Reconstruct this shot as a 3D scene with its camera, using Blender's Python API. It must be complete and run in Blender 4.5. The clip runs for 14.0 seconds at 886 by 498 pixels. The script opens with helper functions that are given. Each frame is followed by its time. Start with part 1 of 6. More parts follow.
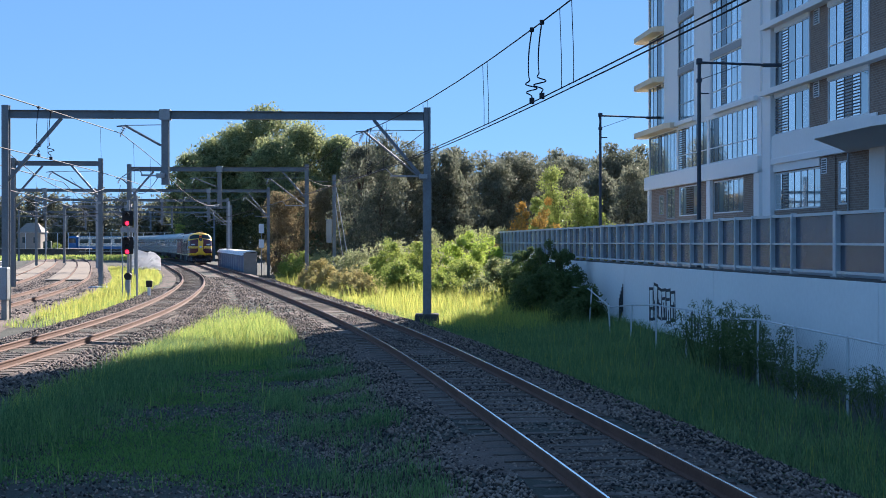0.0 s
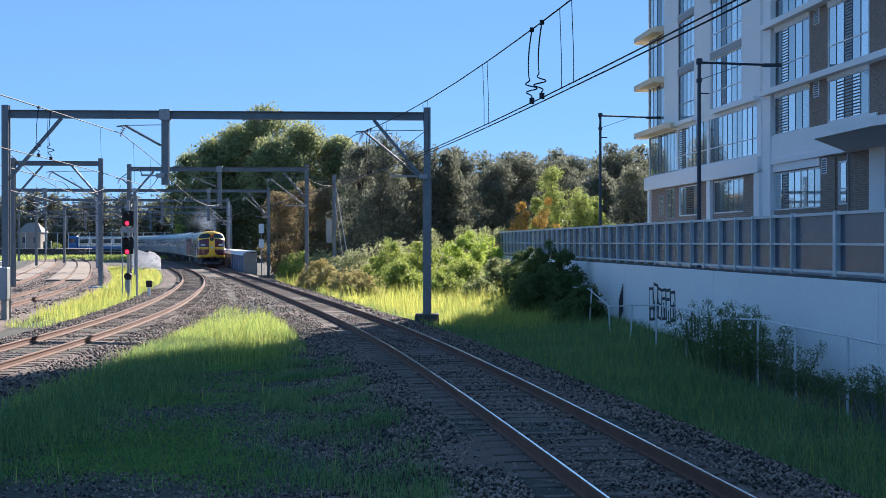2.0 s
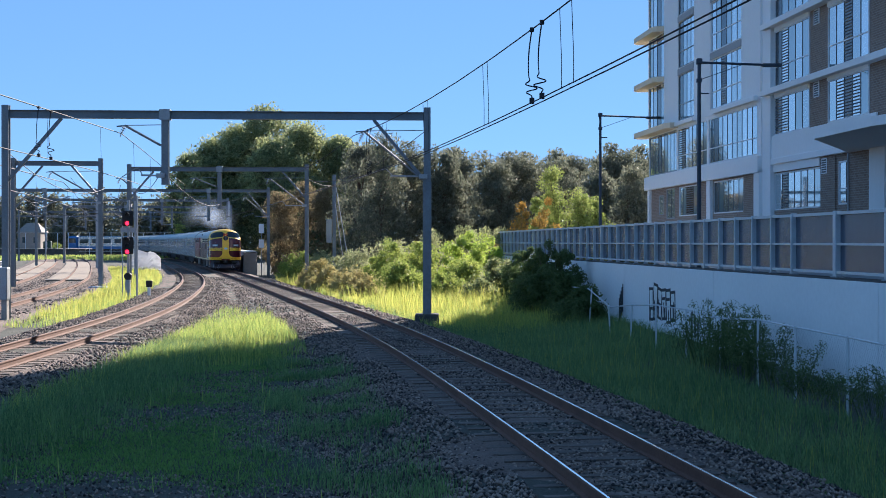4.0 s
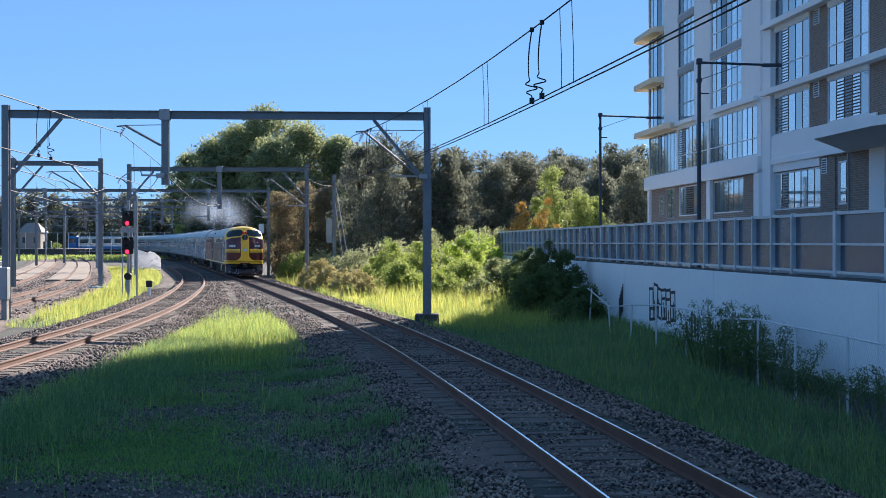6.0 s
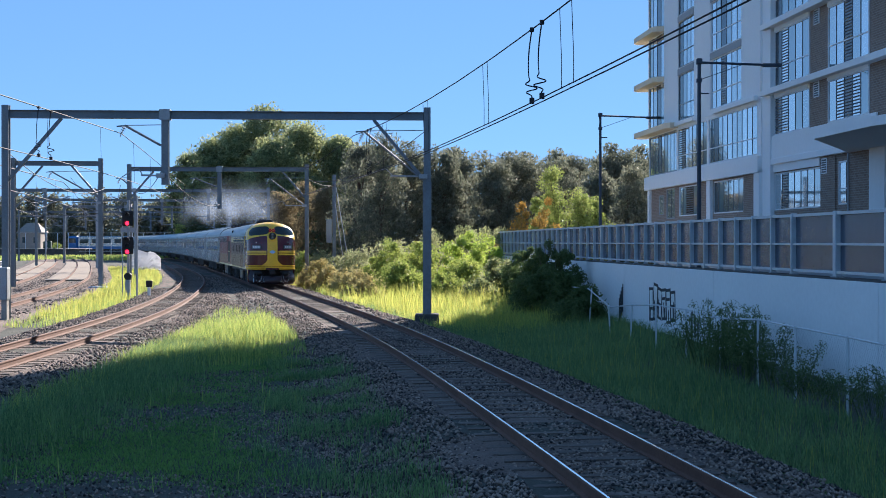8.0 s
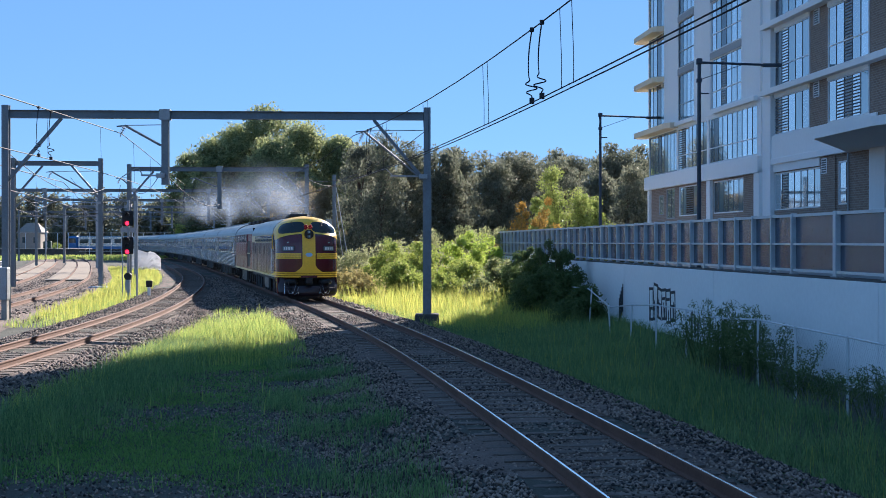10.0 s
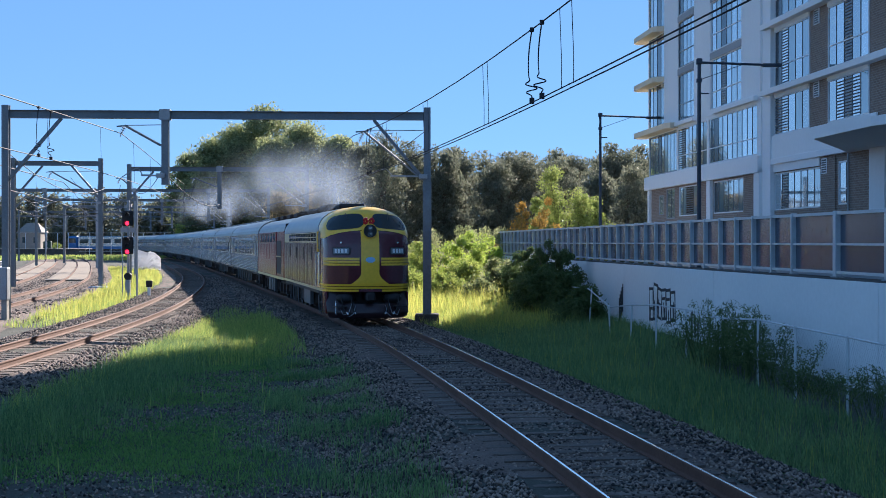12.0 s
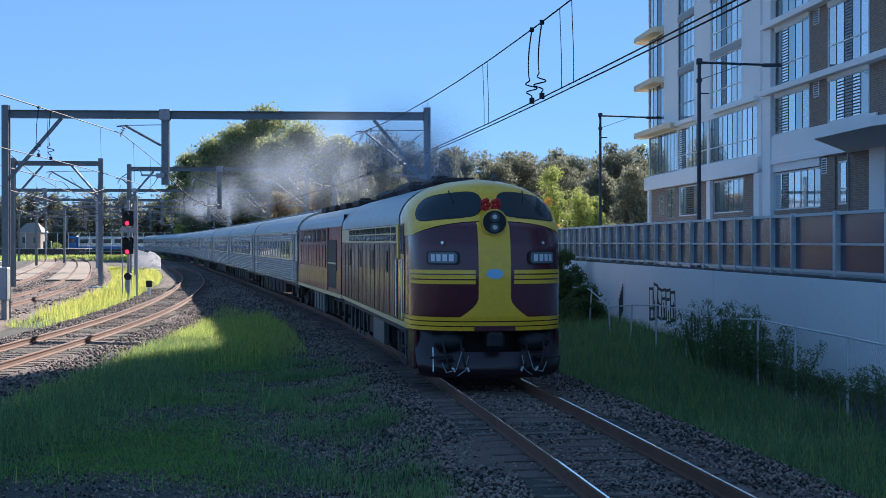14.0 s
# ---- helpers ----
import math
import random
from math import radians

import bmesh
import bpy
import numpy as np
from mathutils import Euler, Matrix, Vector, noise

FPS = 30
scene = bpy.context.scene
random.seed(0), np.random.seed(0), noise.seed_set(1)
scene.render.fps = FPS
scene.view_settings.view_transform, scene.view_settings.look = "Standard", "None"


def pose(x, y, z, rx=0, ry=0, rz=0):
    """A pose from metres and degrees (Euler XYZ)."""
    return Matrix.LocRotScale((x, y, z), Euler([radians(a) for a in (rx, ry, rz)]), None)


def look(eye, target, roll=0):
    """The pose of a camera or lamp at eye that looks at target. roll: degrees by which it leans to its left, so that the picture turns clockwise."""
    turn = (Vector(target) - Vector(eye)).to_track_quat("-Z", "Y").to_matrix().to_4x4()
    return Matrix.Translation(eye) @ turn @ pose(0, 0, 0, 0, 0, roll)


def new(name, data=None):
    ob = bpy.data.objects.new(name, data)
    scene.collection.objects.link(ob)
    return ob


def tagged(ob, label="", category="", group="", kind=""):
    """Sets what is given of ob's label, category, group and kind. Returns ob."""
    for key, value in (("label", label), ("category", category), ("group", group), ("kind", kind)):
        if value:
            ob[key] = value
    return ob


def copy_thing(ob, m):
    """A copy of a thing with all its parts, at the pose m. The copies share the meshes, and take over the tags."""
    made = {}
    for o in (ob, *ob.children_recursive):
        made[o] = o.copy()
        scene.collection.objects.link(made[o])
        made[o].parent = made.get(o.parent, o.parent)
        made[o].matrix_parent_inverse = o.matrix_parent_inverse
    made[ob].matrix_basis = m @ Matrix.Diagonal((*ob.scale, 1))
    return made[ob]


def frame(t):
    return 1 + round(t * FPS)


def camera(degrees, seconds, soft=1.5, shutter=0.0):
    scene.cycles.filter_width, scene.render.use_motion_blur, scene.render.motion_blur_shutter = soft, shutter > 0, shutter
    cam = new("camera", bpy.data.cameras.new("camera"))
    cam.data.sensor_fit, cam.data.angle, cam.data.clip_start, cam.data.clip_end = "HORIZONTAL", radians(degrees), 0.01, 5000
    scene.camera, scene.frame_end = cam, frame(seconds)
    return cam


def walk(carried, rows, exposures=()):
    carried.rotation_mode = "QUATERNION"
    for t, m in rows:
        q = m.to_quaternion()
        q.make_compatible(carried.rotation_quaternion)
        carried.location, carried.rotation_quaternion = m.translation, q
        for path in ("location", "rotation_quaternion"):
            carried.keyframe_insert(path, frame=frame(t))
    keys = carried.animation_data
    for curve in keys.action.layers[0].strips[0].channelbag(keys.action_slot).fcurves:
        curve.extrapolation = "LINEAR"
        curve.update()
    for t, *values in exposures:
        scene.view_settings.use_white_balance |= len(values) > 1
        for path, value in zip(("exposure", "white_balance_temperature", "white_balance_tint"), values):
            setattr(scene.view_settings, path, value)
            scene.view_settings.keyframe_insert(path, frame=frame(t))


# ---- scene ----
# metres; x to the right, y away from the camera, z up from the rail tops
cam = camera(35.49, 14.0, soft=0.8)
EYE = (0.0, 0.0, 2.63)
CAM_POSE = pose(*EYE, 89.72, 0, 0)
walk(cam, [(0.0, CAM_POSE), (14.0, CAM_POSE)], exposures=[(0.0, 1.55, 4800, 18), (14.0, 1.55, 4800, 18)])

# ---- light ----
SUN_AZ, SUN_EL = radians(21.8), radians(27.0)
world = bpy.data.worlds.new("sky")
scene.world = world
world.use_nodes = True
wn = world.node_tree.nodes
sky = wn.new("ShaderNodeTexSky")
sky.sky_type = "NISHITA"
sky.sun_disc = False
sky.sun_elevation, sky.sun_rotation = SUN_EL, SUN_AZ
sky.air_density, sky.dust_density, sky.ozone_density = 0.5, 0.0, 2.0
# a clear, even blue sky: the glow round the sun is softened, the blue deepened
even = wn.new("ShaderNodeGamma")
even.inputs["Gamma"].default_value = 0.36
blue = wn.new("ShaderNodeMix")
blue.data_type, blue.blend_type = "RGBA", "MULTIPLY"
blue.inputs["Factor"].default_value = 1.0
blue.inputs["B"].default_value = (0.79, 1.06, 1.16, 1)
world.node_tree.links.new(sky.outputs[0], even.inputs["Color"])
world.node_tree.links.new(even.outputs[0], blue.inputs["A"])
world.node_tree.links.new(blue.outputs["Result"], wn["Background"].inputs[0])
wn["Background"].inputs[1].default_value = 0.101
sun_data = bpy.data.lights.new("sun", "SUN")
sun_data.energy, sun_data.angle, sun_data.color = 5.0, radians(0.53), (1.0, 0.77, 0.47)
sun = new("sun", sun_data)
SUN_DIR = Vector((math.sin(SUN_AZ) * math.cos(SUN_EL), math.cos(SUN_AZ) * math.cos(SUN_EL), math.sin(SUN_EL)))
sun.matrix_world = look(SUN_DIR * 200, (0, 0, 0))


# ---- materials ----
def material(name, rgb, rough=0.6, metal=0.0, vary=0.25, scale=3.0, fine=40.0, bump=0.2, bump_scale=60.0,
             second=None, island=0.0, thing=0.0, translucent=0.0, spec=0.5, coat=0.0):
    """A surface with two scales of colour variation and fine relief, in object space."""
    mat = bpy.data.materials.new(name)
    mat.use_nodes = True
    nt = mat.node_tree
    N, L = nt.nodes, nt.links
    bsdf = N["Principled BSDF"]
    bsdf.inputs["Roughness"].default_value = rough
    bsdf.inputs["Metallic"].default_value = metal
    bsdf.inputs["Specular IOR Level"].default_value = spec
    bsdf.inputs["Coat Weight"].default_value = coat
    tc = N.new("ShaderNodeTexCoord")
    n1 = N.new("ShaderNodeTexNoise")
    n1.inputs["Scale"].default_value, n1.inputs["Detail"].default_value = scale, 5
    n2 = N.new("ShaderNodeTexNoise")
    n2.inputs["Scale"].default_value, n2.inputs["Detail"].default_value = fine, 3
    L.new(tc.outputs["Object"], n1.inputs["Vector"])
    L.new(tc.outputs["Object"], n2.inputs["Vector"])
    add = N.new("ShaderNodeMath")
    add.operation = "ADD"
    L.new(n1.outputs["Fac"], add.inputs[0])
    L.new(n2.outputs["Fac"], add.inputs[1])
    src = add.outputs[0]
    for kind, amount in (("island", island), ("thing", thing)):
        if amount:
            geo = N.new("ShaderNodeNewGeometry" if kind == "island" else "ShaderNodeObjectInfo")
            m = N.new("ShaderNodeMath")
            m.operation = "MULTIPLY_ADD"
            L.new(geo.outputs["Random Per Island" if kind == "island" else "Random"], m.inputs[0])
            m.inputs[1].default_value = amount
            L.new(src, m.inputs[2])
            mm = N.new("ShaderNodeMath")
            mm.operation = "SUBTRACT"
            L.new(m.outputs[0], mm.inputs[0])
            mm.inputs[1].default_value = amount / 2
            src = mm.outputs[0]
    rng = N.new("ShaderNodeMapRange")
    rng.inputs["From Min"].default_value, rng.inputs["From Max"].default_value = 0.6, 1.4
    L.new(src, rng.inputs["Value"])
    mix = N.new("ShaderNodeMix")
    mix.data_type = "RGBA"
    L.new(rng.outputs[0], mix.inputs["Factor"])
    dark = second or tuple(c * (1 - vary) for c in rgb)
    light = rgb if second else tuple(min(1, c * (1 + vary)) for c in rgb)
    mix.inputs["A"].default_value = (*dark, 1)
    mix.inputs["B"].default_value = (*light, 1)
    L.new(mix.outputs["Result"], bsdf.inputs["Base Color"])
    if bump:
        nb = N.new("ShaderNodeTexNoise")
        nb.inputs["Scale"].default_value, nb.inputs["Detail"].default_value = bump_scale, 4
        L.new(tc.outputs["Object"], nb.inputs["Vector"])
        b = N.new("ShaderNodeBump")
        b.inputs["Strength"].default_value = bump
        b.inputs["Distance"].default_value = 0.02
        L.new(nb.outputs["Fac"], b.inputs["Height"])
        L.new(b.outputs[0], bsdf.inputs["Normal"])
    if translucent:
        tr = N.new("ShaderNodeBsdfTranslucent")
        L.new(mix.outputs["Result"], tr.inputs["Color"])
        ms = N.new("ShaderNodeMixShader")
        ms.inputs[0].default_value = translucent
        L.new(bsdf.outputs[0], ms.inputs[1])
        L.new(tr.outputs[0], ms.inputs[2])
        L.new(ms.outputs[0], N["Material Output"].inputs[0])
    return mat


def glowing(name, rgb, strength):
    mat = bpy.data.materials.new(name)
    mat.use_nodes = True
    b = mat.node_tree.nodes["Principled BSDF"]
    b.inputs["Base Color"].default_value = (*rgb, 1)
    b.inputs["Emission Color"].default_value = (*rgb, 1)
    b.inputs["Emission Strength"].default_value = strength
    return mat


def glass_material(name, rgb, rough=0.03, ior=1.5):
    """Dark window glass: a glossy coat over a dim interior."""
    mat = bpy.data.materials.new(name)
    mat.use_nodes = True
    b = mat.node_tree.nodes["Principled BSDF"]
    b.inputs["Base Color"].default_value = (*rgb, 1)
    b.inputs["Roughness"].default_value = rough
    b.inputs["IOR"].default_value = ior
    return mat


M = {}
scene.cycles.transparent_max_bounces = 48


def smoke_material():
    """Thin smoke: mostly clear, thicker towards the middle of each wisp and broken up by noise."""
    mat = bpy.data.materials.new("exhaust_smoke")
    mat.use_nodes = True
    N, L = mat.node_tree.nodes, mat.node_tree.links
    tc = N.new("ShaderNodeTexCoord")
    g = N.new("ShaderNodeTexGradient")
    g.gradient_type = "QUADRATIC_SPHERE"
    L.new(tc.outputs["Object"], g.inputs["Vector"])
    info = N.new("ShaderNodeObjectInfo")
    n = N.new("ShaderNodeTexNoise")
    n.inputs["Scale"].default_value, n.inputs["Detail"].default_value = 1.1, 3
    rnd = N.new("ShaderNodeVectorMath")
    rnd.operation = "SCALE"
    rnd.inputs[0].default_value = (37, 11, 5)
    L.new(info.outputs["Random"], rnd.inputs["Scale"])
    add2 = N.new("ShaderNodeVectorMath")
    L.new(tc.outputs["Object"], add2.inputs[0])
    L.new(rnd.outputs[0], add2.inputs[1])
    L.new(add2.outputs[0], n.inputs["Vector"])
    r = N.new("ShaderNodeMapRange")
    r.inputs["From Min"].default_value, r.inputs["From Max"].default_value = 0.15, 0.8
    r.inputs["To Max"].default_value = 0.25
    L.new(n.outputs["Fac"], r.inputs["Value"])
    m = N.new("ShaderNodeMath")
    m.operation = "MULTIPLY"
    L.new(r.outputs[0], m.inputs[0])
    L.new(g.outputs["Fac"], m.inputs[1])
    clear, dif, tr = N.new("ShaderNodeBsdfTransparent"), N.new("ShaderNodeBsdfDiffuse"), N.new("ShaderNodeBsdfTranslucent")
    for d in (dif, tr):
        d.inputs["Color"].default_value = (0.42, 0.49, 0.62, 1)
    half, mix = N.new("ShaderNodeMixShader"), N.new("ShaderNodeMixShader")
    L.new(dif.outputs[0], half.inputs[1])
    L.new(tr.outputs[0], half.inputs[2])
    L.new(m.outputs[0], mix.inputs[0])
    L.new(clear.outputs[0], mix.inputs[1])
    L.new(half.outputs[0], mix.inputs[2])
    L.new(mix.outputs[0], N["Material Output"].inputs[0])
    return mat


M["smoke"] = smoke_material()
M["ballast"] = material("ballast", (0.125, 0.09, 0.07), 0.9, vary=0.7, scale=0.35, fine=22, bump=1.0, bump_scale=26)
M["stone"] = material("ballast_stone", (0.32, 0.25, 0.195), 0.85, scale=0.5, second=(0.022, 0.020, 0.020), island=1.3, bump=0.0)
M["earth"] = material("earth", (0.085, 0.082, 0.062), 0.95, vary=0.3, scale=0.3, fine=26, bump=1.0, bump_scale=30,
                      second=(0.028, 0.033, 0.024))
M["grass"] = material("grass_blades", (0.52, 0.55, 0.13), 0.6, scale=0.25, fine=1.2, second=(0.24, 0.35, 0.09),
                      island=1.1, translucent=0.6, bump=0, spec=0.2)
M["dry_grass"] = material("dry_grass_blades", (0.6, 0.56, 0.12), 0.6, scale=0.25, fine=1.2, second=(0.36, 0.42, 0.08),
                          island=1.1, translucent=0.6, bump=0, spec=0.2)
# darker, greener copy of the grass for shaded ground; shade is in the colour
M["shade_grass"] = material("meadow_blades", (0.30, 0.41, 0.15), 0.6, scale=0.25, fine=1.2, second=(0.10, 0.19, 0.075),
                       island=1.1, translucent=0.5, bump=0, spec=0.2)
M["rail_side"] = material("rusted_rail", (0.13, 0.062, 0.036), 0.8, vary=0.35, scale=2, fine=30)
M["rail_top"] = material("polished_rail", (0.88, 0.86, 0.84), 0.14, 1.0, vary=0.08, bump=0.03)
M["rail_worn"] = material("worn_rail", (0.16, 0.08, 0.045), 0.45, 0.4, vary=0.2, bump=0.05)
M["sleeper"] = material("timber_sleeper", (0.13, 0.105, 0.085), 0.9, vary=0.35, scale=2, fine=25, thing=0.6, bump=0.5)
M["steel"] = material("galvanised_steel", (0.34, 0.36, 0.38), 0.55, 0.55, vary=0.2, scale=1.2, fine=20, bump=0.08)
M["pole_paint"] = material("grey_pole_paint", (0.17, 0.19, 0.21), 0.5, 0.3, vary=0.2, scale=1.5, fine=14, bump=0.06)
M["wire"] = material("wire", (0.035, 0.035, 0.04), 0.7, 0.0, vary=0.2, bump=0, spec=0.2)
M["concrete"] = material("concrete", (0.34, 0.32, 0.29), 0.9, vary=0.2, scale=1.5, fine=18, bump=0.3)
M["dark_concrete"] = material("weathered_concrete", (0.09, 0.085, 0.08), 0.9, vary=0.3, scale=1.5, fine=18, bump=0.3)
M["white_wall"] = material("white_rendered_wall", (0.84, 0.84, 0.83), 0.85, vary=0.05, scale=0.4, fine=7, bump=0.08)
M["fence_panel"] = material("fence_panel", (0.05, 0.065, 0.10), 0.25, 0.0, vary=0.12, scale=0.6, fine=6, bump=0.03)
M["fence_steel"] = material("fence_rail", (0.58, 0.60, 0.62), 0.5, 0.2, vary=0.12, bump=0.05)
M["white_paint"] = material("white_facade_paint", (0.86, 0.86, 0.85), 0.8, vary=0.03, scale=0.3, fine=6, bump=0.04)
M["grey_paint"] = material("grey_facade_paint", (0.36, 0.37, 0.38), 0.8, vary=0.06, scale=0.3, fine=6, bump=0.04)
# white slab edges warmed to cream: the grazing sun is put into the colour
M["sunlit_slab"] = material("cream_slab", (0.78, 0.66, 0.47), 0.8, vary=0.06, scale=0.5, fine=6, bump=0.04)
M["mortar"] = material("mortar", (0.30, 0.26, 0.22), 0.95, vary=0.15)
M["brick"] = material("brown_brick", (0.26, 0.19, 0.145), 0.9, vary=0.25, scale=3, fine=30, thing=0.8, island=0.8, bump=0.3)
M["glass"] = glass_material("window_glass", (0.22, 0.30, 0.32), 0.03, 10.0)
info = M["glass"].node_tree.nodes.new("ShaderNodeObjectInfo")
coat = M["glass"].node_tree.nodes.new("ShaderNodeMapRange")
coat.inputs["To Min"].default_value, coat.inputs["To Max"].default_value = 3.2, 11.0
M["glass"].node_tree.links.new(info.outputs["Random"], coat.inputs["Value"])
M["glass"].node_tree.links.new(coat.outputs[0], M["glass"].node_tree.nodes["Principled BSDF"].inputs["IOR"])
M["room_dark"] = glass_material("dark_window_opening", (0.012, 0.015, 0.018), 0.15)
M["frame_white"] = material("white_window_frame", (0.72, 0.73, 0.74), 0.5, vary=0.05, bump=0.02)
M["frame_dark"] = material("dark_window_frame", (0.03, 0.035, 0.04), 0.45, vary=0.15, bump=0.02)
M["frame_mid"] = material("grey_window_frame", (0.26, 0.28, 0.29), 0.5, vary=0.1, bump=0.02)
M["louvre"] = material("grey_louvre", (0.13, 0.15, 0.18), 0.5, vary=0.08, bump=0.02)
M["bark"] = material("bark", (0.13, 0.10, 0.075), 0.95, vary=0.35, scale=3, fine=20, bump=0.8)
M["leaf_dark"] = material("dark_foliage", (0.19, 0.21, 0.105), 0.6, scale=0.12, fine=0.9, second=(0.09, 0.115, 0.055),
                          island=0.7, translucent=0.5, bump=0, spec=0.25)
M["leaf_olive"] = material("olive_foliage", (0.48, 0.49, 0.22), 0.6, scale=0.15, fine=0.9, second=(0.15, 0.19, 0.085),
                           island=0.7, translucent=0.55, bump=0, spec=0.25)
M["leaf_brown"] = material("brownish_foliage", (0.36, 0.29, 0.16), 0.7, scale=0.2, fine=1, second=(0.19, 0.16, 0.09),
                           island=0.7, translucent=0.5, bump=0, spec=0.2)
M["leaf_bright"] = material("bright_foliage", (0.44, 0.48, 0.1), 0.5, scale=0.4, fine=1.5, second=(0.2, 0.27, 0.06),
                            island=0.7, translucent=0.6, bump=0, spec=0.3)
M["leaf_orange"] = material("orange_foliage", (0.56, 0.33, 0.06), 0.6, scale=0.4, fine=1.5, second=(0.24, 0.19, 0.05),
                            island=0.7, translucent=0.4, bump=0, spec=0.2)


def brick_material(name, rgb, rgb2, mortar):
    """Courses of brick on an upright wall that runs along y."""
    mat = material(name, rgb, 0.9, bump=0)
    N, L = mat.node_tree.nodes, mat.node_tree.links
    tc = N.new("ShaderNodeTexCoord")
    sep, com = N.new("ShaderNodeSeparateXYZ"), N.new("ShaderNodeCombineXYZ")
    L.new(tc.outputs["Object"], sep.inputs[0])
    L.new(sep.outputs["Y"], com.inputs["X"])
    L.new(sep.outputs["Z"], com.inputs["Y"])
    b = N.new("ShaderNodeTexBrick")
    b.inputs["Scale"].default_value = 1.0
    b.inputs["Brick Width"].default_value, b.inputs["Row Height"].default_value = 0.24, 0.086
    b.inputs["Mortar Size"].default_value = 0.01
    for k, c in (("Color1", rgb), ("Color2", rgb2), ("Mortar", mortar)):
        b.inputs[k].default_value = (*c, 1)
    L.new(com.outputs[0], b.inputs["Vector"])
    L.new(b.outputs["Color"], N["Principled BSDF"].inputs["Base Color"])
    bump = N.new("ShaderNodeBump")
    bump.inputs["Strength"].default_value, bump.inputs["Distance"].default_value = 0.6, -0.01
    L.new(b.outputs["Fac"], bump.inputs["Height"])
    L.new(bump.outputs[0], N["Principled BSDF"].inputs["Normal"])
    return mat


M["brick_wall"] = brick_material("brown_brickwork", (0.27, 0.20, 0.15), (0.20, 0.145, 0.11), (0.33, 0.29, 0.25))
M["maroon"] = material("maroon_paint", (0.075, 0.010, 0.020), 0.2, vary=0.25, scale=1.2, fine=12, bump=0.02, coat=0.3)
def wavy_paint(name, rgb, rough=0.2):
    """Paint on slightly buckled upright sheet metal, which streaks what it mirrors."""
    mat = material(name, rgb, rough, vary=0.35, scale=1.5, fine=14, bump=0, spec=0.3, coat=0.12)
    N, L = mat.node_tree.nodes, mat.node_tree.links
    tc, mp = N.new("ShaderNodeTexCoord"), N.new("ShaderNodeMapping")
    mp.inputs["Scale"].default_value = (1, 6.0, 0.9)
    n = N.new("ShaderNodeTexNoise")
    n.inputs["Scale"].default_value, n.inputs["Detail"].default_value = 1.0, 3
    b = N.new("ShaderNodeBump")
    b.inputs["Strength"].default_value, b.inputs["Distance"].default_value = 1.0, 0.12
    L.new(tc.outputs["Object"], mp.inputs[0])
    L.new(mp.outputs[0], n.inputs["Vector"])
    L.new(n.outputs["Fac"], b.inputs["Height"])
    L.new(b.outputs[0], N["Principled BSDF"].inputs["Normal"])
    return mat


M["maroon_dull"] = wavy_paint("weathered_maroon_paint", (0.06, 0.016, 0.02), 0.3)
M["red_paint"] = wavy_paint("red_loco_paint", (0.17, 0.006, 0.013), 0.3)
M["orange_paint"] = wavy_paint("faded_orange_paint", (0.18, 0.034, 0.016), 0.35)
M["yellow"] = material("yellow_paint", (0.85, 0.53, 0.02), 0.35, vary=0.12, scale=1.2, fine=12, bump=0.02, coat=0.2)
M["cream"] = material("cream_paint", (0.62, 0.52, 0.26), 0.4, vary=0.12, scale=1.2, fine=12, bump=0.03)
M["black"] = material("grimy_black", (0.011, 0.010, 0.011), 0.6, vary=0.4, scale=2, fine=14, bump=0.2)
M["grime"] = material("brown_grime", (0.030, 0.022, 0.019), 0.75, vary=0.4, scale=2, fine=14, bump=0.3)
M["roof_silver"] = material("silver_roof", (0.24, 0.27, 0.28), 0.34, 0.4, vary=0.2, scale=1, fine=9, bump=0.05)
M["stainless"] = material("stainless_steel", (0.38, 0.39, 0.40), 0.24, 0.9, vary=0.2, scale=0.8, fine=9, bump=0.03)
M["chrome"] = material("bright_bar", (0.75, 0.76, 0.77), 0.25, 0.8, vary=0.05, bump=0)
M["white_plate"] = material("white_plate", (0.75, 0.76, 0.78), 0.5, vary=0.05, bump=0)
M["badge_blue"] = material("pale_blue_badge", (0.35, 0.55, 0.75), 0.4, vary=0.1, bump=0)
M["red_cloth"] = material("red_bow", (0.45, 0.01, 0.02), 0.7, vary=0.2, bump=0.2)
M["cab_glass"] = glass_material("cab_glass", (0.02, 0.03, 0.035), 0.05)
M["lens"] = material("lamp_lens", (0.22, 0.23, 0.23), 0.08, 0.8, vary=0.3, bump=0)
M["signal_red"] = glowing("signal_red_light", (1.0, 0.01, 0.025), 1.6)
M["blue_paint"] = material("blue_hoarding", (0.06, 0.09, 0.17), 0.6, vary=0.2, scale=1, fine=8, bump=0.1)
M["tarp"] = material("white_sheet", (0.80, 0.80, 0.81), 0.7, vary=0.05, scale=1, fine=6, bump=0.2, translucent=0.75)
M["timber"] = material("sunbleached_boards", (0.27, 0.22, 0.165), 0.85, vary=0.2, scale=1, fine=12, bump=0.2)
M["scrawl"] = material("dark_spray_paint", (0.03, 0.035, 0.04), 0.7, vary=0.2, bump=0)
M["scrawl_pale"] = material("pale_spray_paint", (0.8, 0.82, 0.78), 0.7, vary=0.1, bump=0)
M["sign_yellow"] = material("yellow_marker", (0.6, 0.42, 0.05), 0.6, vary=0.1, bump=0)
M["insulator"] = material("brown_insulator", (0.55, 0.55, 0.55), 0.3, vary=0.1, bump=0)
M["weed"] = material("weed_foliage", (0.18, 0.23, 0.08), 0.6, scale=0.4, fine=1.5, second=(0.07, 0.11, 0.04),
                     island=0.7, translucent=0.4, bump=0, spec=0.2)
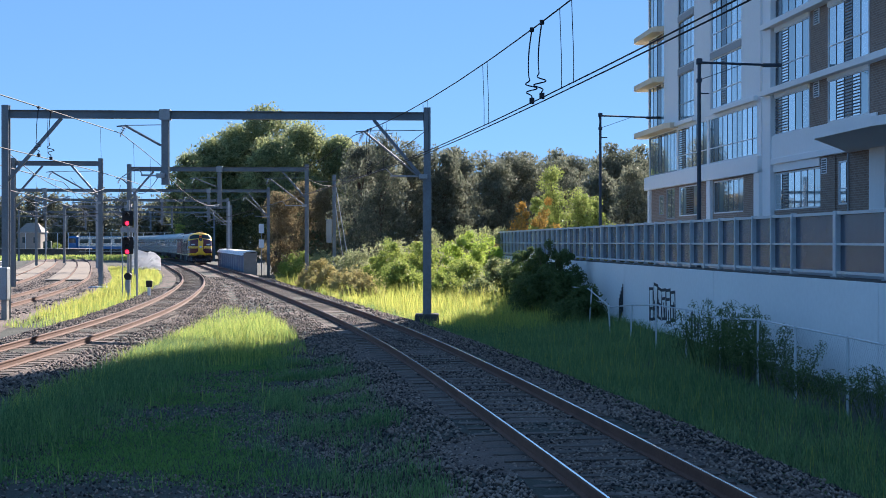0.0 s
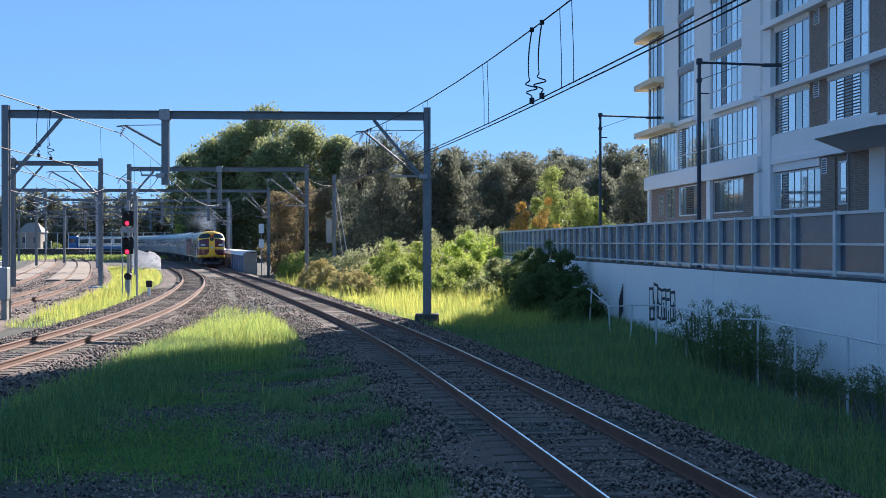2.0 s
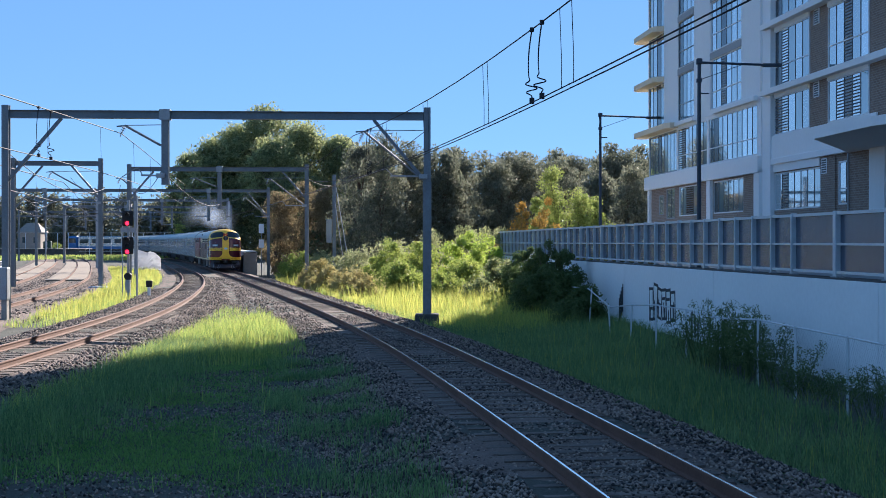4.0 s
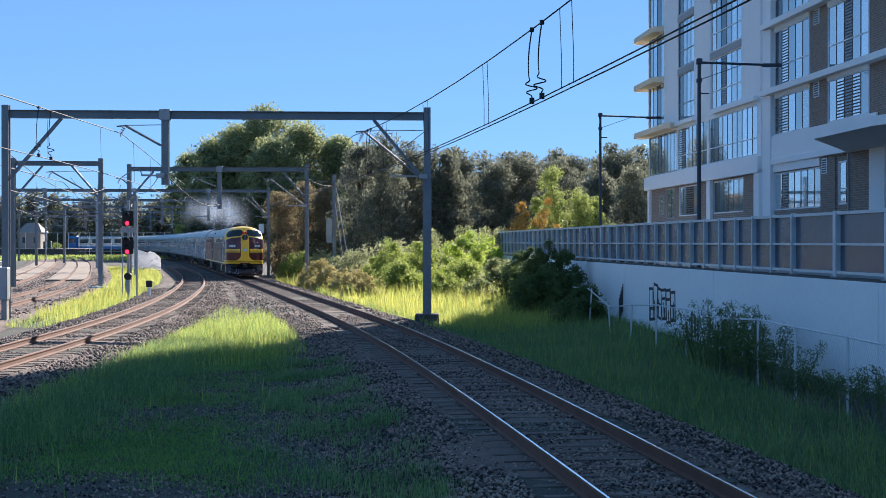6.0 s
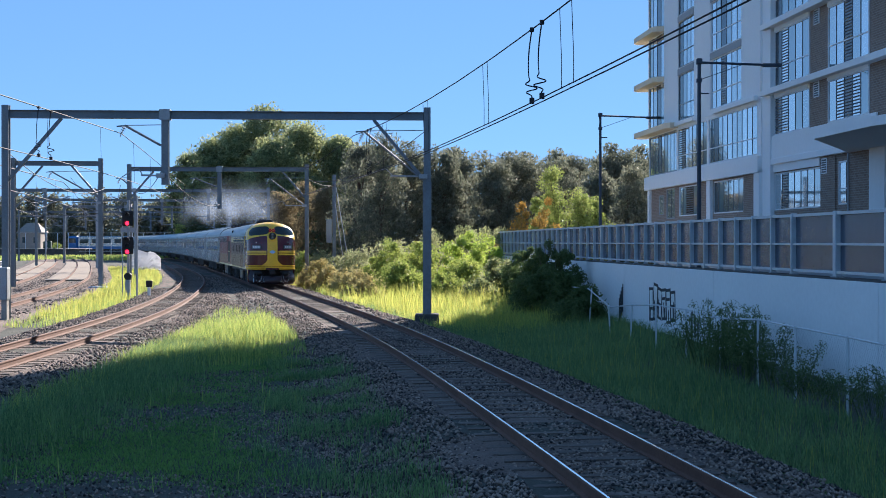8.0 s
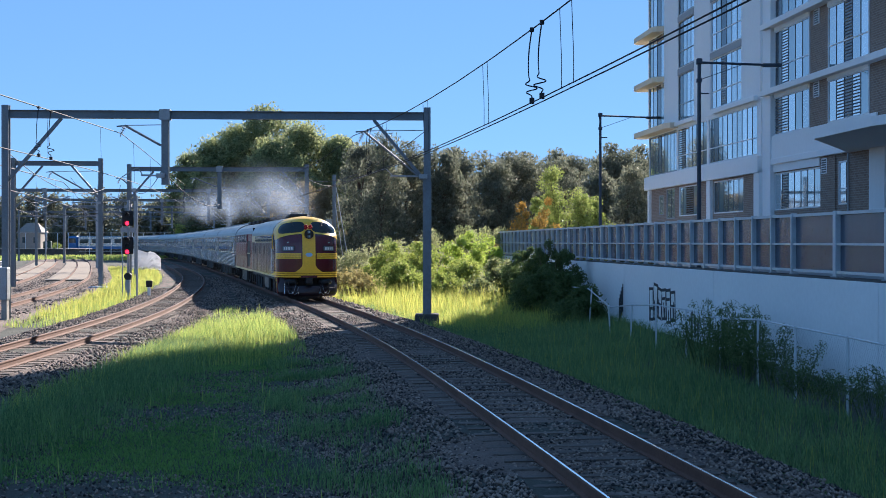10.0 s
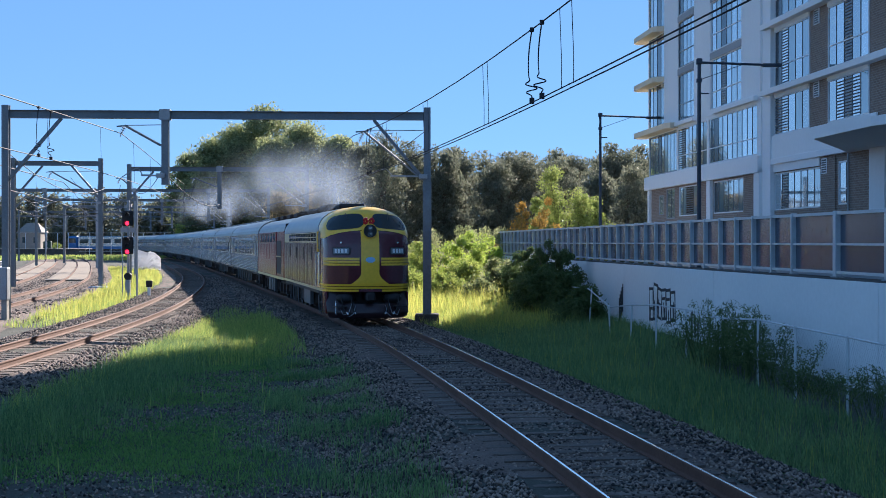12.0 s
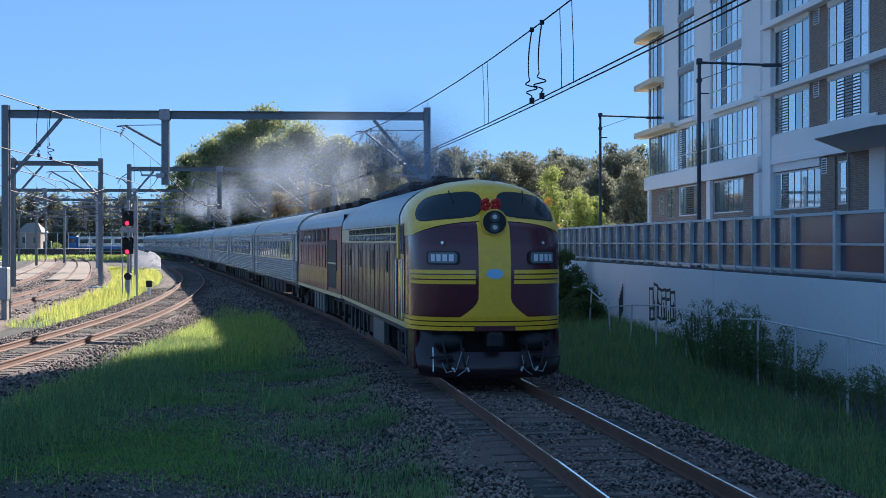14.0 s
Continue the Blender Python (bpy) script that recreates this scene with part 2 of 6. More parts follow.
M["lawn"] = material("lawn_blades", (0.27, 0.41, 0.10), 0.6, scale=0.3, fine=1.4, second=(0.11, 0.23, 0.06),
                     island=1.1, translucent=0.6, bump=0, spec=0.2)


M["leaf_oak"] = material("she_oak_foliage", (0.27, 0.275, 0.19), 0.6, scale=0.12, fine=0.9, second=(0.12, 0.13, 0.09),
                         island=0.7, translucent=0.5, bump=0, spec=0.25)
M["leaf_poplar"] = material("poplar_foliage", (0.42, 0.46, 0.12), 0.5, scale=0.4, fine=1.5, second=(0.2, 0.26, 0.06),
                            island=0.7, translucent=0.55, bump=0, spec=0.3)
M["leaf_lime"] = material("lime_foliage", (0.5, 0.58, 0.08), 0.5, scale=0.4, fine=1.5, second=(0.26, 0.36, 0.06),
                          island=0.7, translucent=0.6, bump=0, spec=0.3)
M["leaf_grey"] = material("grey_green_foliage", (0.46, 0.46, 0.24), 0.6, scale=0.4, fine=1.5, second=(0.22, 0.25, 0.11),
                          island=0.7, translucent=0.55, bump=0, spec=0.3)
M["leaf_dry"] = material("dry_weed_foliage", (0.55, 0.46, 0.2), 0.7, scale=0.4, fine=1.5, second=(0.3, 0.28, 0.1),
                         island=0.7, translucent=0.4, bump=0, spec=0.2)
M["leafy_dark"] = material("dark_green_paint", (0.02, 0.05, 0.035), 0.6, vary=0.2)
M["blue_pale"] = material("pale_blue_block", (0.30, 0.42, 0.55), 0.7, vary=0.15)
M["blue_train"] = material("blue_train_paint", (0.05, 0.16, 0.42), 0.35, vary=0.1)
M["cream_wall"] = material("cream_wall", (0.30, 0.26, 0.22), 0.85, vary=0.15)
M["lamp_dark"] = material("dark_lamp_paint", (0.035, 0.05, 0.075), 0.45, vary=0.15, bump=0.03)
M["pole_dark"] = material("dull_dark_steel", (0.10, 0.11, 0.12), 0.5, 0.5, vary=0.2)
M["plate_grey"] = material("grey_number_glass", (0.16, 0.17, 0.19), 0.3, vary=0.1, bump=0)
M["pilot_paint"] = material("grimy_pilot_paint", (0.024, 0.012, 0.016), 0.28, vary=0.4, scale=2, fine=14, bump=0.1)


# ---- mesh helpers ----
def mesh_of(name, bm, mat, smooth=False):
    me = bpy.data.meshes.new(name)
    bmesh.ops.recalc_face_normals(bm, faces=bm.faces)
    bm.to_mesh(me)
    bm.free()
    me.materials.append(mat)
    if smooth:
        me.polygons.foreach_set("use_smooth", [True] * len(me.polygons))
    return me


def raw_mesh(name, verts, faces, mat):
    me = bpy.data.meshes.new(name)
    me.from_pydata(verts, [], faces)
    me.materials.append(mat)
    return me


def part(name, bm, mat, parent=None, label="", smooth=False, kind=""):
    """One mesh object, under a thing or part, from a bmesh or a mesh."""
    me = mesh_of(name, bm, mat, smooth) if isinstance(bm, bmesh.types.BMesh) else bm
    ob = new(name, me)
    ob.parent = parent
    return tagged(ob, label, kind=kind)


def thing(name, label, category, m=None, group="", kind=""):
    ob = new(name)
    ob.empty_display_size = 0.1
    if m is not None:
        ob.matrix_world = m
    return tagged(ob, label, category, group, kind)


def box(x0, x1, y0, y1, z0, z1, bm=None, bevel=0.0):
    b = bmesh.new()
    bmesh.ops.create_cube(b, size=1.0)
    for v in b.verts:
        v.co = Vector((x0 + (v.co.x + 0.5) * (x1 - x0), y0 + (v.co.y + 0.5) * (y1 - y0), z0 + (v.co.z + 0.5) * (z1 - z0)))
    if bevel:
        bmesh.ops.bevel(b, geom=b.edges[:], offset=bevel, segments=1, affect="EDGES")
    return merged(bm, b)


def merged(bm, b):
    if bm is None:
        return b
    tmp = bpy.data.meshes.new("tmp")
    b.to_mesh(tmp)
    b.free()
    bm.from_mesh(tmp)
    bpy.data.meshes.remove(tmp)
    return bm


def rod(p, q, r, bm=None, seg=8, r2=None):
    """A round bar from p to q."""
    p, q = Vector(p), Vector(q)
    b = bmesh.new()
    bmesh.ops.create_cone(b, cap_ends=True, segments=seg, radius1=r, radius2=r if r2 is None else r2, depth=(q - p).length)
    bmesh.ops.transform(b, verts=b.verts, matrix=Matrix.Translation((p + q) / 2) @ (q - p).to_track_quat("Z", "Y").to_matrix().to_4x4())
    return merged(bm, b)


def beam(p, q, w, h, bm=None):
    """A rectangular bar from p to q, w across and h deep."""
    p, q = Vector(p), Vector(q)
    b = bmesh.new()
    bmesh.ops.create_cube(b, size=1.0)
    for v in b.verts:
        v.co = Vector((v.co.x * w, v.co.y * h, v.co.z * (q - p).length))
    bmesh.ops.transform(b, verts=b.verts, matrix=Matrix.Translation((p + q) / 2) @ (q - p).to_track_quat("Z", "Y").to_matrix().to_4x4())
    return merged(bm, b)


def i_beam(p, q, w, h, bm=None):
    """An I-section from p to q: flanges w wide, h deep."""
    p, q = Vector(p), Vector(q)
    b = bmesh.new()
    n, t = (q - p).length, 0.022
    ring = [(-w / 2, -h / 2), (w / 2, -h / 2), (w / 2, -h / 2 + t), (t / 2, -h / 2 + t), (t / 2, h / 2 - t), (w / 2, h / 2 - t),
            (w / 2, h / 2), (-w / 2, h / 2), (-w / 2, h / 2 - t), (-t / 2, h / 2 - t), (-t / 2, -h / 2 + t), (-w / 2, -h / 2 + t)]
    lo, hi = [b.verts.new((x, y, -n / 2)) for x, y in ring], [b.verts.new((x, y, n / 2)) for x, y in ring]
    for i in range(12):
        b.faces.new((lo[i], lo[(i + 1) % 12], hi[(i + 1) % 12], hi[i]))
    b.faces.new(lo)
    b.faces.new(hi)
    bmesh.ops.transform(b, verts=b.verts, matrix=Matrix.Translation((p + q) / 2) @ (q - p).to_track_quat("Z", "Y").to_matrix().to_4x4())
    return merged(bm, b)


def sweep(points, profile, closed=True):
    """A profile of (across, up) pairs carried along points (x, y, z) on the plan."""
    verts, faces = [], []
    n, k = len(points), len(profile)
    for i, p in enumerate(points):
        a, c = points[max(i - 1, 0)], points[min(i + 1, n - 1)]
        t = Vector((c[0] - a[0], c[1] - a[1], 0)).normalized()
        side = Vector((t.y, -t.x, 0))
        for u, w in profile:
            verts.append((p[0] + side.x * u, p[1] + side.y * u, p[2] + w))
    for i in range(n - 1):
        for j in range(k if closed else k - 1):
            j2 = (j + 1) % k
            faces.append((i * k + j, i * k + j2, (i + 1) * k + j2, (i + 1) * k + j))
    if closed:
        faces.append(tuple(range(k)))
        faces.append(tuple(range((n - 1) * k, n * k)))
    return verts, faces


# ---- the railway's lines on the plan ----
class Line:
    """A track's centre line: its slope to the left at places along y, summed up."""

    def __init__(self, ys, slopes, y0, x0):
        self.y = np.arange(ys[0], ys[-1], 0.25)
        s = np.interp(self.y, ys, slopes)
        s = np.convolve(np.pad(s, 20, mode="edge"), np.ones(41) / 41, "valid")
        x = -np.concatenate([[0], np.cumsum((s[1:] + s[:-1]) / 2 * 0.25)])
        self.x = x - np.interp(y0, self.y, x) + x0
        self.s = np.concatenate([[0], np.cumsum(np.hypot(0.25, np.diff(self.x)))])

    def at_y(self, y):
        return float(np.interp(y, self.y, self.x))

    def at(self, s):
        return float(np.interp(s, self.s, self.x)), float(np.interp(s, self.s, self.y))

    def s_of(self, y):
        return float(np.interp(y, self.y, self.s))

    def points(self, y0, y1, step, off=0.0, z=0.0):
        out = []
        for s in np.arange(self.s_of(y0), self.s_of(y1), step):
            (x, y), (x2, y2) = self.at(s), self.at(s + 0.5)
            t = Vector((x2 - x, y2 - y, 0)).normalized()
            out.append((x + t.y * off, y - t.x * off, z))
        return out


MAIN = Line([-60, 0, 14, 30, 50, 60, 105, 165, 220, 286, 330, 400, 900],
            [.10, .115, .13, .152, .2, .212, .22, .228, .26, .33, .3, .23, .23], 25.3, 0.94)
LOOP = Line([-60, 20, 40, 52, 66, 86, 108, 125, 145, 220, 286, 330, 400],
            [-.10, -.02, .04, .082, .124, .155, .20, .228, .23, .26, .33, .3, .23], 58.0, -12.0)
FAR_A = Line([10, 40, 62, 90, 110, 160, 250, 420], [.02, .1, .14, .2, .245, .26, .3, .34], 90.7, -24.6)
FAR_B = Line([10, 40, 62, 90, 110, 160, 250, 420], [.02, .1, .14, .2, .245, .26, .3, .34], 90.7, -28.9)


def smooth_step(a, b, v):
    u = min(1.0, max(0.0, (v - a) / (b - a)))
    return u * u * (3 - 2 * u)


def ground_z(x, y):
    """The lie of the land: ballast beds under the tracks, lower grass between."""
    d = x - MAIN.at_y(min(max(y, -59), 880))
    if d > 0:
        z = -0.20 - 0.55 * smooth_step(1.6, 3.6, d) + 0.35 * smooth_step(5, 10, d)
    else:
        z = -0.20 - 0.16 * smooth_step(1.9, 3.2, -d)
    if -60 < y < 400:
        e = abs(x - LOOP.at_y(y))
        z = max(z, -0.20 - 0.16 * smooth_step(1.8, 3.0, e)) if e < 3 else z
    return z + 0.05 * noise.noise((x * 0.35, y * 0.35, 0.0)) + 0.02 * noise.noise((x * 1.7, y * 1.7, 3.0))


# ---- ground ----
def build_ground():
    xs = np.concatenate([[-3000, -800, -300, -150], np.arange(-80, -24, 3.0), np.arange(-24, 16, 0.5), np.arange(16, 60, 4.0), [150, 400, 1000, 3000]])
    ys = np.concatenate([[-3000, -600, -100], np.arange(-40, 8, 4.0), np.arange(8, 70, 0.5), np.arange(70, 200, 2.5), [230, 300, 500, 1000, 3000]])
    verts = [(x, y, ground_z(x, y) if -40 <= x < 17 and -40 <= y <= 300 else -0.4) for y in ys for x in xs]
    n = len(xs)
    faces = [(j * n + i, j * n + i + 1, (j + 1) * n + i + 1, (j + 1) * n + i) for j in range(len(ys) - 1) for i in range(n - 1)]
    g = new("ground", raw_mesh("ground", verts, faces, M["earth"]))
    tagged(g, "uneven earth and thin grass beside the tracks", "ground", kind="structure")


def ballast_bed(line, name, y0, y1, left, right, label):
    verts = []
    offs = [-left - 0.9, -left, -left / 2, 0, right / 2, right, right + 0.9]
    for p in line.points(y0, y1, 0.5):
        a = line.at_y(p[1] + 0.3) - line.at_y(p[1])
        t = Vector((a, 0.3, 0)).normalized()
        for o in offs:
            x, y = p[0] + t.y * o, p[1] - t.x * o
            edge = o in (offs[0], offs[-1])
            z = ground_z(x, y) - 0.05 if edge else -0.185 - (0.03 if abs(o) > 1.3 else 0) + 0.02 * noise.noise((x, y, 7))
            verts.append((x, y, z))
    k = len(offs)
    faces = [(i * k + j, i * k + j + 1, (i + 1) * k + j + 1, (i + 1) * k + j) for i in range(len(verts) // k - 1) for j in range(k - 1)]
    b = new(name, raw_mesh(name, verts, faces, M["ballast"]))
    tagged(b, label, "ballast", kind="structure")
    return b


RAIL_PROFILE = [(-0.07, -0.17), (0.07, -0.17), (0.07, -0.155), (0.012, -0.135), (0.012, -0.045), (0.035, -0.035),
                (0.034, -0.008), (0.028, -0.002), (-0.028, -0.002), (-0.034, -0.008), (-0.035, -0.035), (-0.012, -0.045), (-0.012, -0.135), (-0.07, -0.155)]
HEAD_PROFILE = [(-0.014, -0.004), (0.014, -0.004), (0.012, 0.001), (-0.012, 0.001)]


def build_track(line, y0, y1, top, label, name, sleepers=True):
    track = thing(name, label, "railway track", kind="structure")
    for off in (-0.7525, 0.7525):
        pts = line.points(y0, y1, 0.7, off)
        r = part("rail", raw_mesh("rail", *sweep(pts, RAIL_PROFILE), M["rail_side"]), None, track, "rusty steel rail")
        part("rail_head", raw_mesh("rail_head", *sweep(pts, HEAD_PROFILE), M[top]), None, r, "worn running surface")
    if sleepers:
        rnd = random.Random(5)
        shapes = []
        for i in range(6):
            b = box(-1.22, 1.22, -0.115, 0.115, -0.30, -0.168, bevel=0.012)
            for v in b.verts:
                v.co += Vector((rnd.uniform(-.04, .04), rnd.uniform(-.012, .012), rnd.uniform(-.008, .006)))
            shapes.append(mesh_of("sleeper", b, M["sleeper"]))
        s, count = line.s_of(y0) + 0.3, 0
        rest = bmesh.new()
        while s < line.s_of(min(y1, 150)):
            (x, y), (x2, y2) = line.at(s), line.at(s + 0.3)
            m = pose(x, y, 0, 0, 0, math.degrees(math.atan2(y2 - y, x2 - x)) - 90 + rnd.uniform(-.8, .8))
            if count < 140:
                o = new("sleeper", shapes[rnd.randrange(6)])
                o.parent = track
                o.matrix_local = m
            else:
                b = box(-1.22, 1.22, -0.115, 0.115, -0.30, -0.168)
                bmesh.ops.transform(b, verts=b.verts, matrix=m)
                merged(rest, b)
            s += 0.62
            count += 1
        part("distant_sleepers", rest, M["sleeper"], track, kind="stuff")
    return track


# ---- retaining wall and fence ----
WALL_TURN = math.degrees(math.atan(0.0857))
WALL = pose(11.3, 0, 0, 0, 0, WALL_TURN)   # local y runs along the wall, away; local -x faces the tracks


def build_wall():
    w = thing("retaining_wall", "white rendered retaining wall with dark painted scrawl", "wall", WALL, kind="structure")
    for y in range(4, 88, 12):
        y = y + 0.35
        part("wall_panel", box(0, 0.3, y + 0.012, min(y + 12, 92) - 0.012, -1.0, 1.80, bevel=0.01), M["white_wall"], w)
    part("joint_filler", box(0.03, 0.27, 4.4, 92, -1, 1.78), M["dark_concrete"], w)
    # dark strip paints the shadowed gap between wall top and fence
    part("coping", box(0.02, 0.36, 4.4, 92, 1.80, 1.85, bevel=0.01), M["dark_concrete"], w, "dark strip for the shadow gap under the fence")
    # unreadable spray-painted lettering: plain strokes
    rnd = random.Random(4)
    b, c = bmesh.new(), bmesh.new()
    for i in range(6):
        y = 48.3 - i * 0.6
        lo, hi = 0.05 + rnd.uniform(-.12, .08), 1.05 + rnd.uniform(-.05, .15)
        turn = Matrix.Rotation(rnd.uniform(-.16, .16), 3, "X")
        layers = [(b, -0.005, (y - 0.6, y + 0.02, lo - .06, hi + .05)), (c, -0.009, (y - 0.5, y - 0.08, lo + .04, hi - .05))]
        layers += [(b, -0.013, (y - q - 0.05, y - q + 0.05, lo + .02, lo + (hi - lo) * rnd.uniform(.35, .7))) for q in rnd.sample((0.18, 0.3, 0.42), 1 + i % 2)]
        layers += [(b, -0.013, (y - 0.5, y - 0.08, z - .05, z + .05)) for z in rnd.sample((.35, .55, .75), 1)]
        for target, x, (y0, y1, z0, z1) in layers:
            b2 = box(x, x + 0.004, y0, y1, z0, z1)
            bmesh.ops.rotate(b2, verts=b2.verts, cent=(0, y - .25, .5), matrix=turn)
            merged(target, b2)
    for i in range(5):
        y = 53.2 - i * 0.16
        b2 = box(-0.012, -0.008, y - 0.07, y + 0.07, -0.5 + 0.12 * i, 0.5 + 0.14 * i)
        merged(b, b2)
    for i in range(3):
        box(-0.012, -0.008, 42.6 - i * .35, 42.75 - i * .35, -0.3, 0.5 - .1 * i, b)
    part("scrawl_fill", c, M["scrawl_pale"], w, "pale spray-painted lettering fill")
    part("scrawl", b, M["scrawl"], w, "dark spray-painted strokes")


def build_barrier():
    f = thing("noise_barrier", "grey panel fence in pale steel frames on a white wall", "fence", WALL)

    def panels(y0, y1, step, pw):
        panel = mesh_of("panel", box(0.14, 0.18, 0.03, step - 0.03, 1.95, 3.28), M["fence_panel"])
        post = mesh_of("post", box(0.02, 0.16, -pw, pw, 1.85, 3.33, bevel=0.006), M["fence_steel"])
        rails = [mesh_of("rail", box(0.05, 0.14, pw + 0.002, step - pw - 0.002, z, z + h), M["fence_steel"])
                 for z, h in ((1.93, 0.06), (2.56, 0.05), (3.24, 0.07))]
        foot = mesh_of("foot_plate", box(0.0, 0.2, -pw * 2, pw * 2, 1.85, 1.875), M["steel"])
        y = y0
        while y < y1 - 0.1:
            for me in (panel, post, foot, *rails):
                o = new(me.name, me)
                o.parent = f
                o.location = (0, y, 0)
            y += step
    panels(5.2, 33.72, 2.852, 0.085)
    panels(33.72, 91.0, 1.55, 0.035)


def build_chain_fence():
    """A low pipe-rail fence with wire mesh, sagging further off."""
    f = thing("chain_link_fence", "low galvanised pipe fence with sagging wire mesh in weeds", "fence", pose(9.8, 0, 0, 0, 0, WALL_TURN))
    ys = [18.4, 20.9, 23.4, 26.0, 28.9, 31.4, 34.4, 37.6, 41.0, 44.5, 47.6, 51.5, 56.0]
    tops = [0.80, 0.80, 0.82, 0.85, 0.86, 0.88, 0.75, 0.80, 0.78, 0.62, 0.40, 0.9, 0.85]
    for y, z in zip(ys, tops):
        lean = 0.0 if y < 40 else 0.12 * math.sin(y)
        part("post", rod((0, y, -0.75), (lean, y, z + 0.03), 0.028, seg=8), M["fence_steel"], f)
    for i in range(len(ys) - 1):
        part("top_rail", rod((0, ys[i], tops[i]), (0, ys[i + 1], tops[i + 1]), 0.021, seg=6), M["fence_steel"], f)
    v, fa = [], []
    for i in range(5):
        y0, y1 = ys[i], ys[i + 1]
        n = int((y1 - y0) / 0.09)
        for k in range(-8, n):
            for sgn in (1, -1):
                a, c = y0 + k * 0.09, y0 + k * 0.09 + 0.75
                if sgn < 0:
                    a, c = c, a
                p, q = [a, -0.45], [c, 0.82]
                for e, o in ((p, q), (q, p)):
                    if e[0] < y0 or e[0] > y1:
                        lim = y0 if e[0] < y0 else y1
                        u = (lim - o[0]) / (e[0] - o[0])
                        e[1] = o[1] + (e[1] - o[1]) * u
                        e[0] = lim
                j = len(v)
                v += [(0.03, p[0], p[1]), (0.03, p[0] + .004, p[1]), (0.03, q[0] + .004, q[1]), (0.03, q[0], q[1])]
                fa.append((j, j + 1, j + 2, j + 3))
    part("wire_mesh", raw_mesh("wire_mesh", v, fa, M["steel"]), None, f)


# ---- apartment building ----
BLD = pose(14.2, 60.7, 0, 0, 0, WALL_TURN)
SLABS = [3.05, 6.1, 9.12, 12.0, 14.88, 17.76]
WIN_CACHE = {}


def window(parent, y0, y1, z0, z1, panes, x=0.0, frame="frame_white", louvres=(), transom=0.0, dark=()):
    """A window with frame and mullions, a pane for each light, and louvres in some."""
    key = (round(y1 - y0, 2), round(z1 - z0, 2), panes, frame, tuple(louvres), transom, tuple(dark))
    w, h = y1 - y0, z1 - z0
    if key not in WIN_CACHE:
        b = bmesh.new()
        t = 0.06
        rings = [[b.verts.new((x, y, z)) for y, z in ((d, d), (w - d, d), (w - d, h - d), (d, h - d))] for x, d in ((-0.015, 0), (-0.015, t), (0.07, t), (0.07, 0))]
        for r in range(4):
            for i in range(4):
                b.faces.new((rings[r][i], rings[r][(i + 1) % 4], rings[(r + 1) % 4][(i + 1) % 4], rings[(r + 1) % 4][i]))
        me = mesh_of("window", b, M[frame])
        lights = []
        for i in range(1, panes):
            y = t / 2 + (w - t) * i / panes
            lights.append(mesh_of("mullion", box(0.008, 0.06, y - 0.03, y + 0.03, t, h - t), M["frame_dark"]))
        if transom:
            lights.append(mesh_of("transom", box(-0.004, 0.018, t, w - t, h * transom, h * transom + 0.05), M[frame]))
        for i in range(panes):
            a, c = t + (w - t) * i / panes, (w - t) * (i + 1) / panes
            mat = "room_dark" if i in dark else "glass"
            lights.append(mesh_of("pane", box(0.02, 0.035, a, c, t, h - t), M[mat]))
        slats = []
        for i in louvres:
            a, c = t + (w - t) * i / panes, (w - t) * (i + 1) / panes
            lb = bmesh.new()
            for k in range(int((h - 0.15) / 0.12)):
                z = 0.1 + k * 0.12
                s = box(0.0, 0.01, a + .01, c - .01, z, z + 0.06)
                bmesh.ops.rotate(s, verts=s.verts, cent=(0, 0, z + .05), matrix=Matrix.Rotation(-0.5, 3, "Y"))
                merged(lb, s)
            slats.append(mesh_of("louvres", lb, M["louvre"]))
        WIN_CACHE[key] = (me, lights, slats)
    me, lights, slats = WIN_CACHE[key]
    o = new("window", me)
    o.parent = parent
    o.location = (x, y0, z0)
    for m in (*lights, *slats):
        c = new(m.name, m)
        c.parent = o
    return o


def wall_with(parent, y0, y1, z0, z1, holes, mat, x0=-0.0, x1=0.3):
    """A stretch of wall of boxes round its openings; holes are (y0, y1, z0, z1) in rising y."""
    y = y0
    for a, c, d, e in sorted(holes):
        if a > y:
            part("wall", box(x0, x1, y, a, z0, z1), M[mat], parent)
        if d > z0:
            part("wall", box(x0, x1, a, c, z0, d), M[mat], parent)
        if e < z1:
            part("wall", box(x0, x1, a, c, e, z1), M[mat], parent)
        y = c
    if y < y1:
        part("wall", box(x0, x1, y, y1, z0, z1), M[mat], parent)


def vent(parent, y, z):
    b = bmesh.new()
    box(0.05, 0.1, y - 0.3, y + 0.3, z - 0.3, z + 0.3, b)
    part("air_vent", b, M["frame_white"], parent, "pale louvred air vent")
    s = bmesh.new()
    for k in range(6):
        box(0.044, 0.049, y - 0.24, y + 0.24, z - 0.26 + k * 0.09, z - 0.2 + k * 0.09, s)
    part("vent_slot", s, M["frame_dark"], parent)


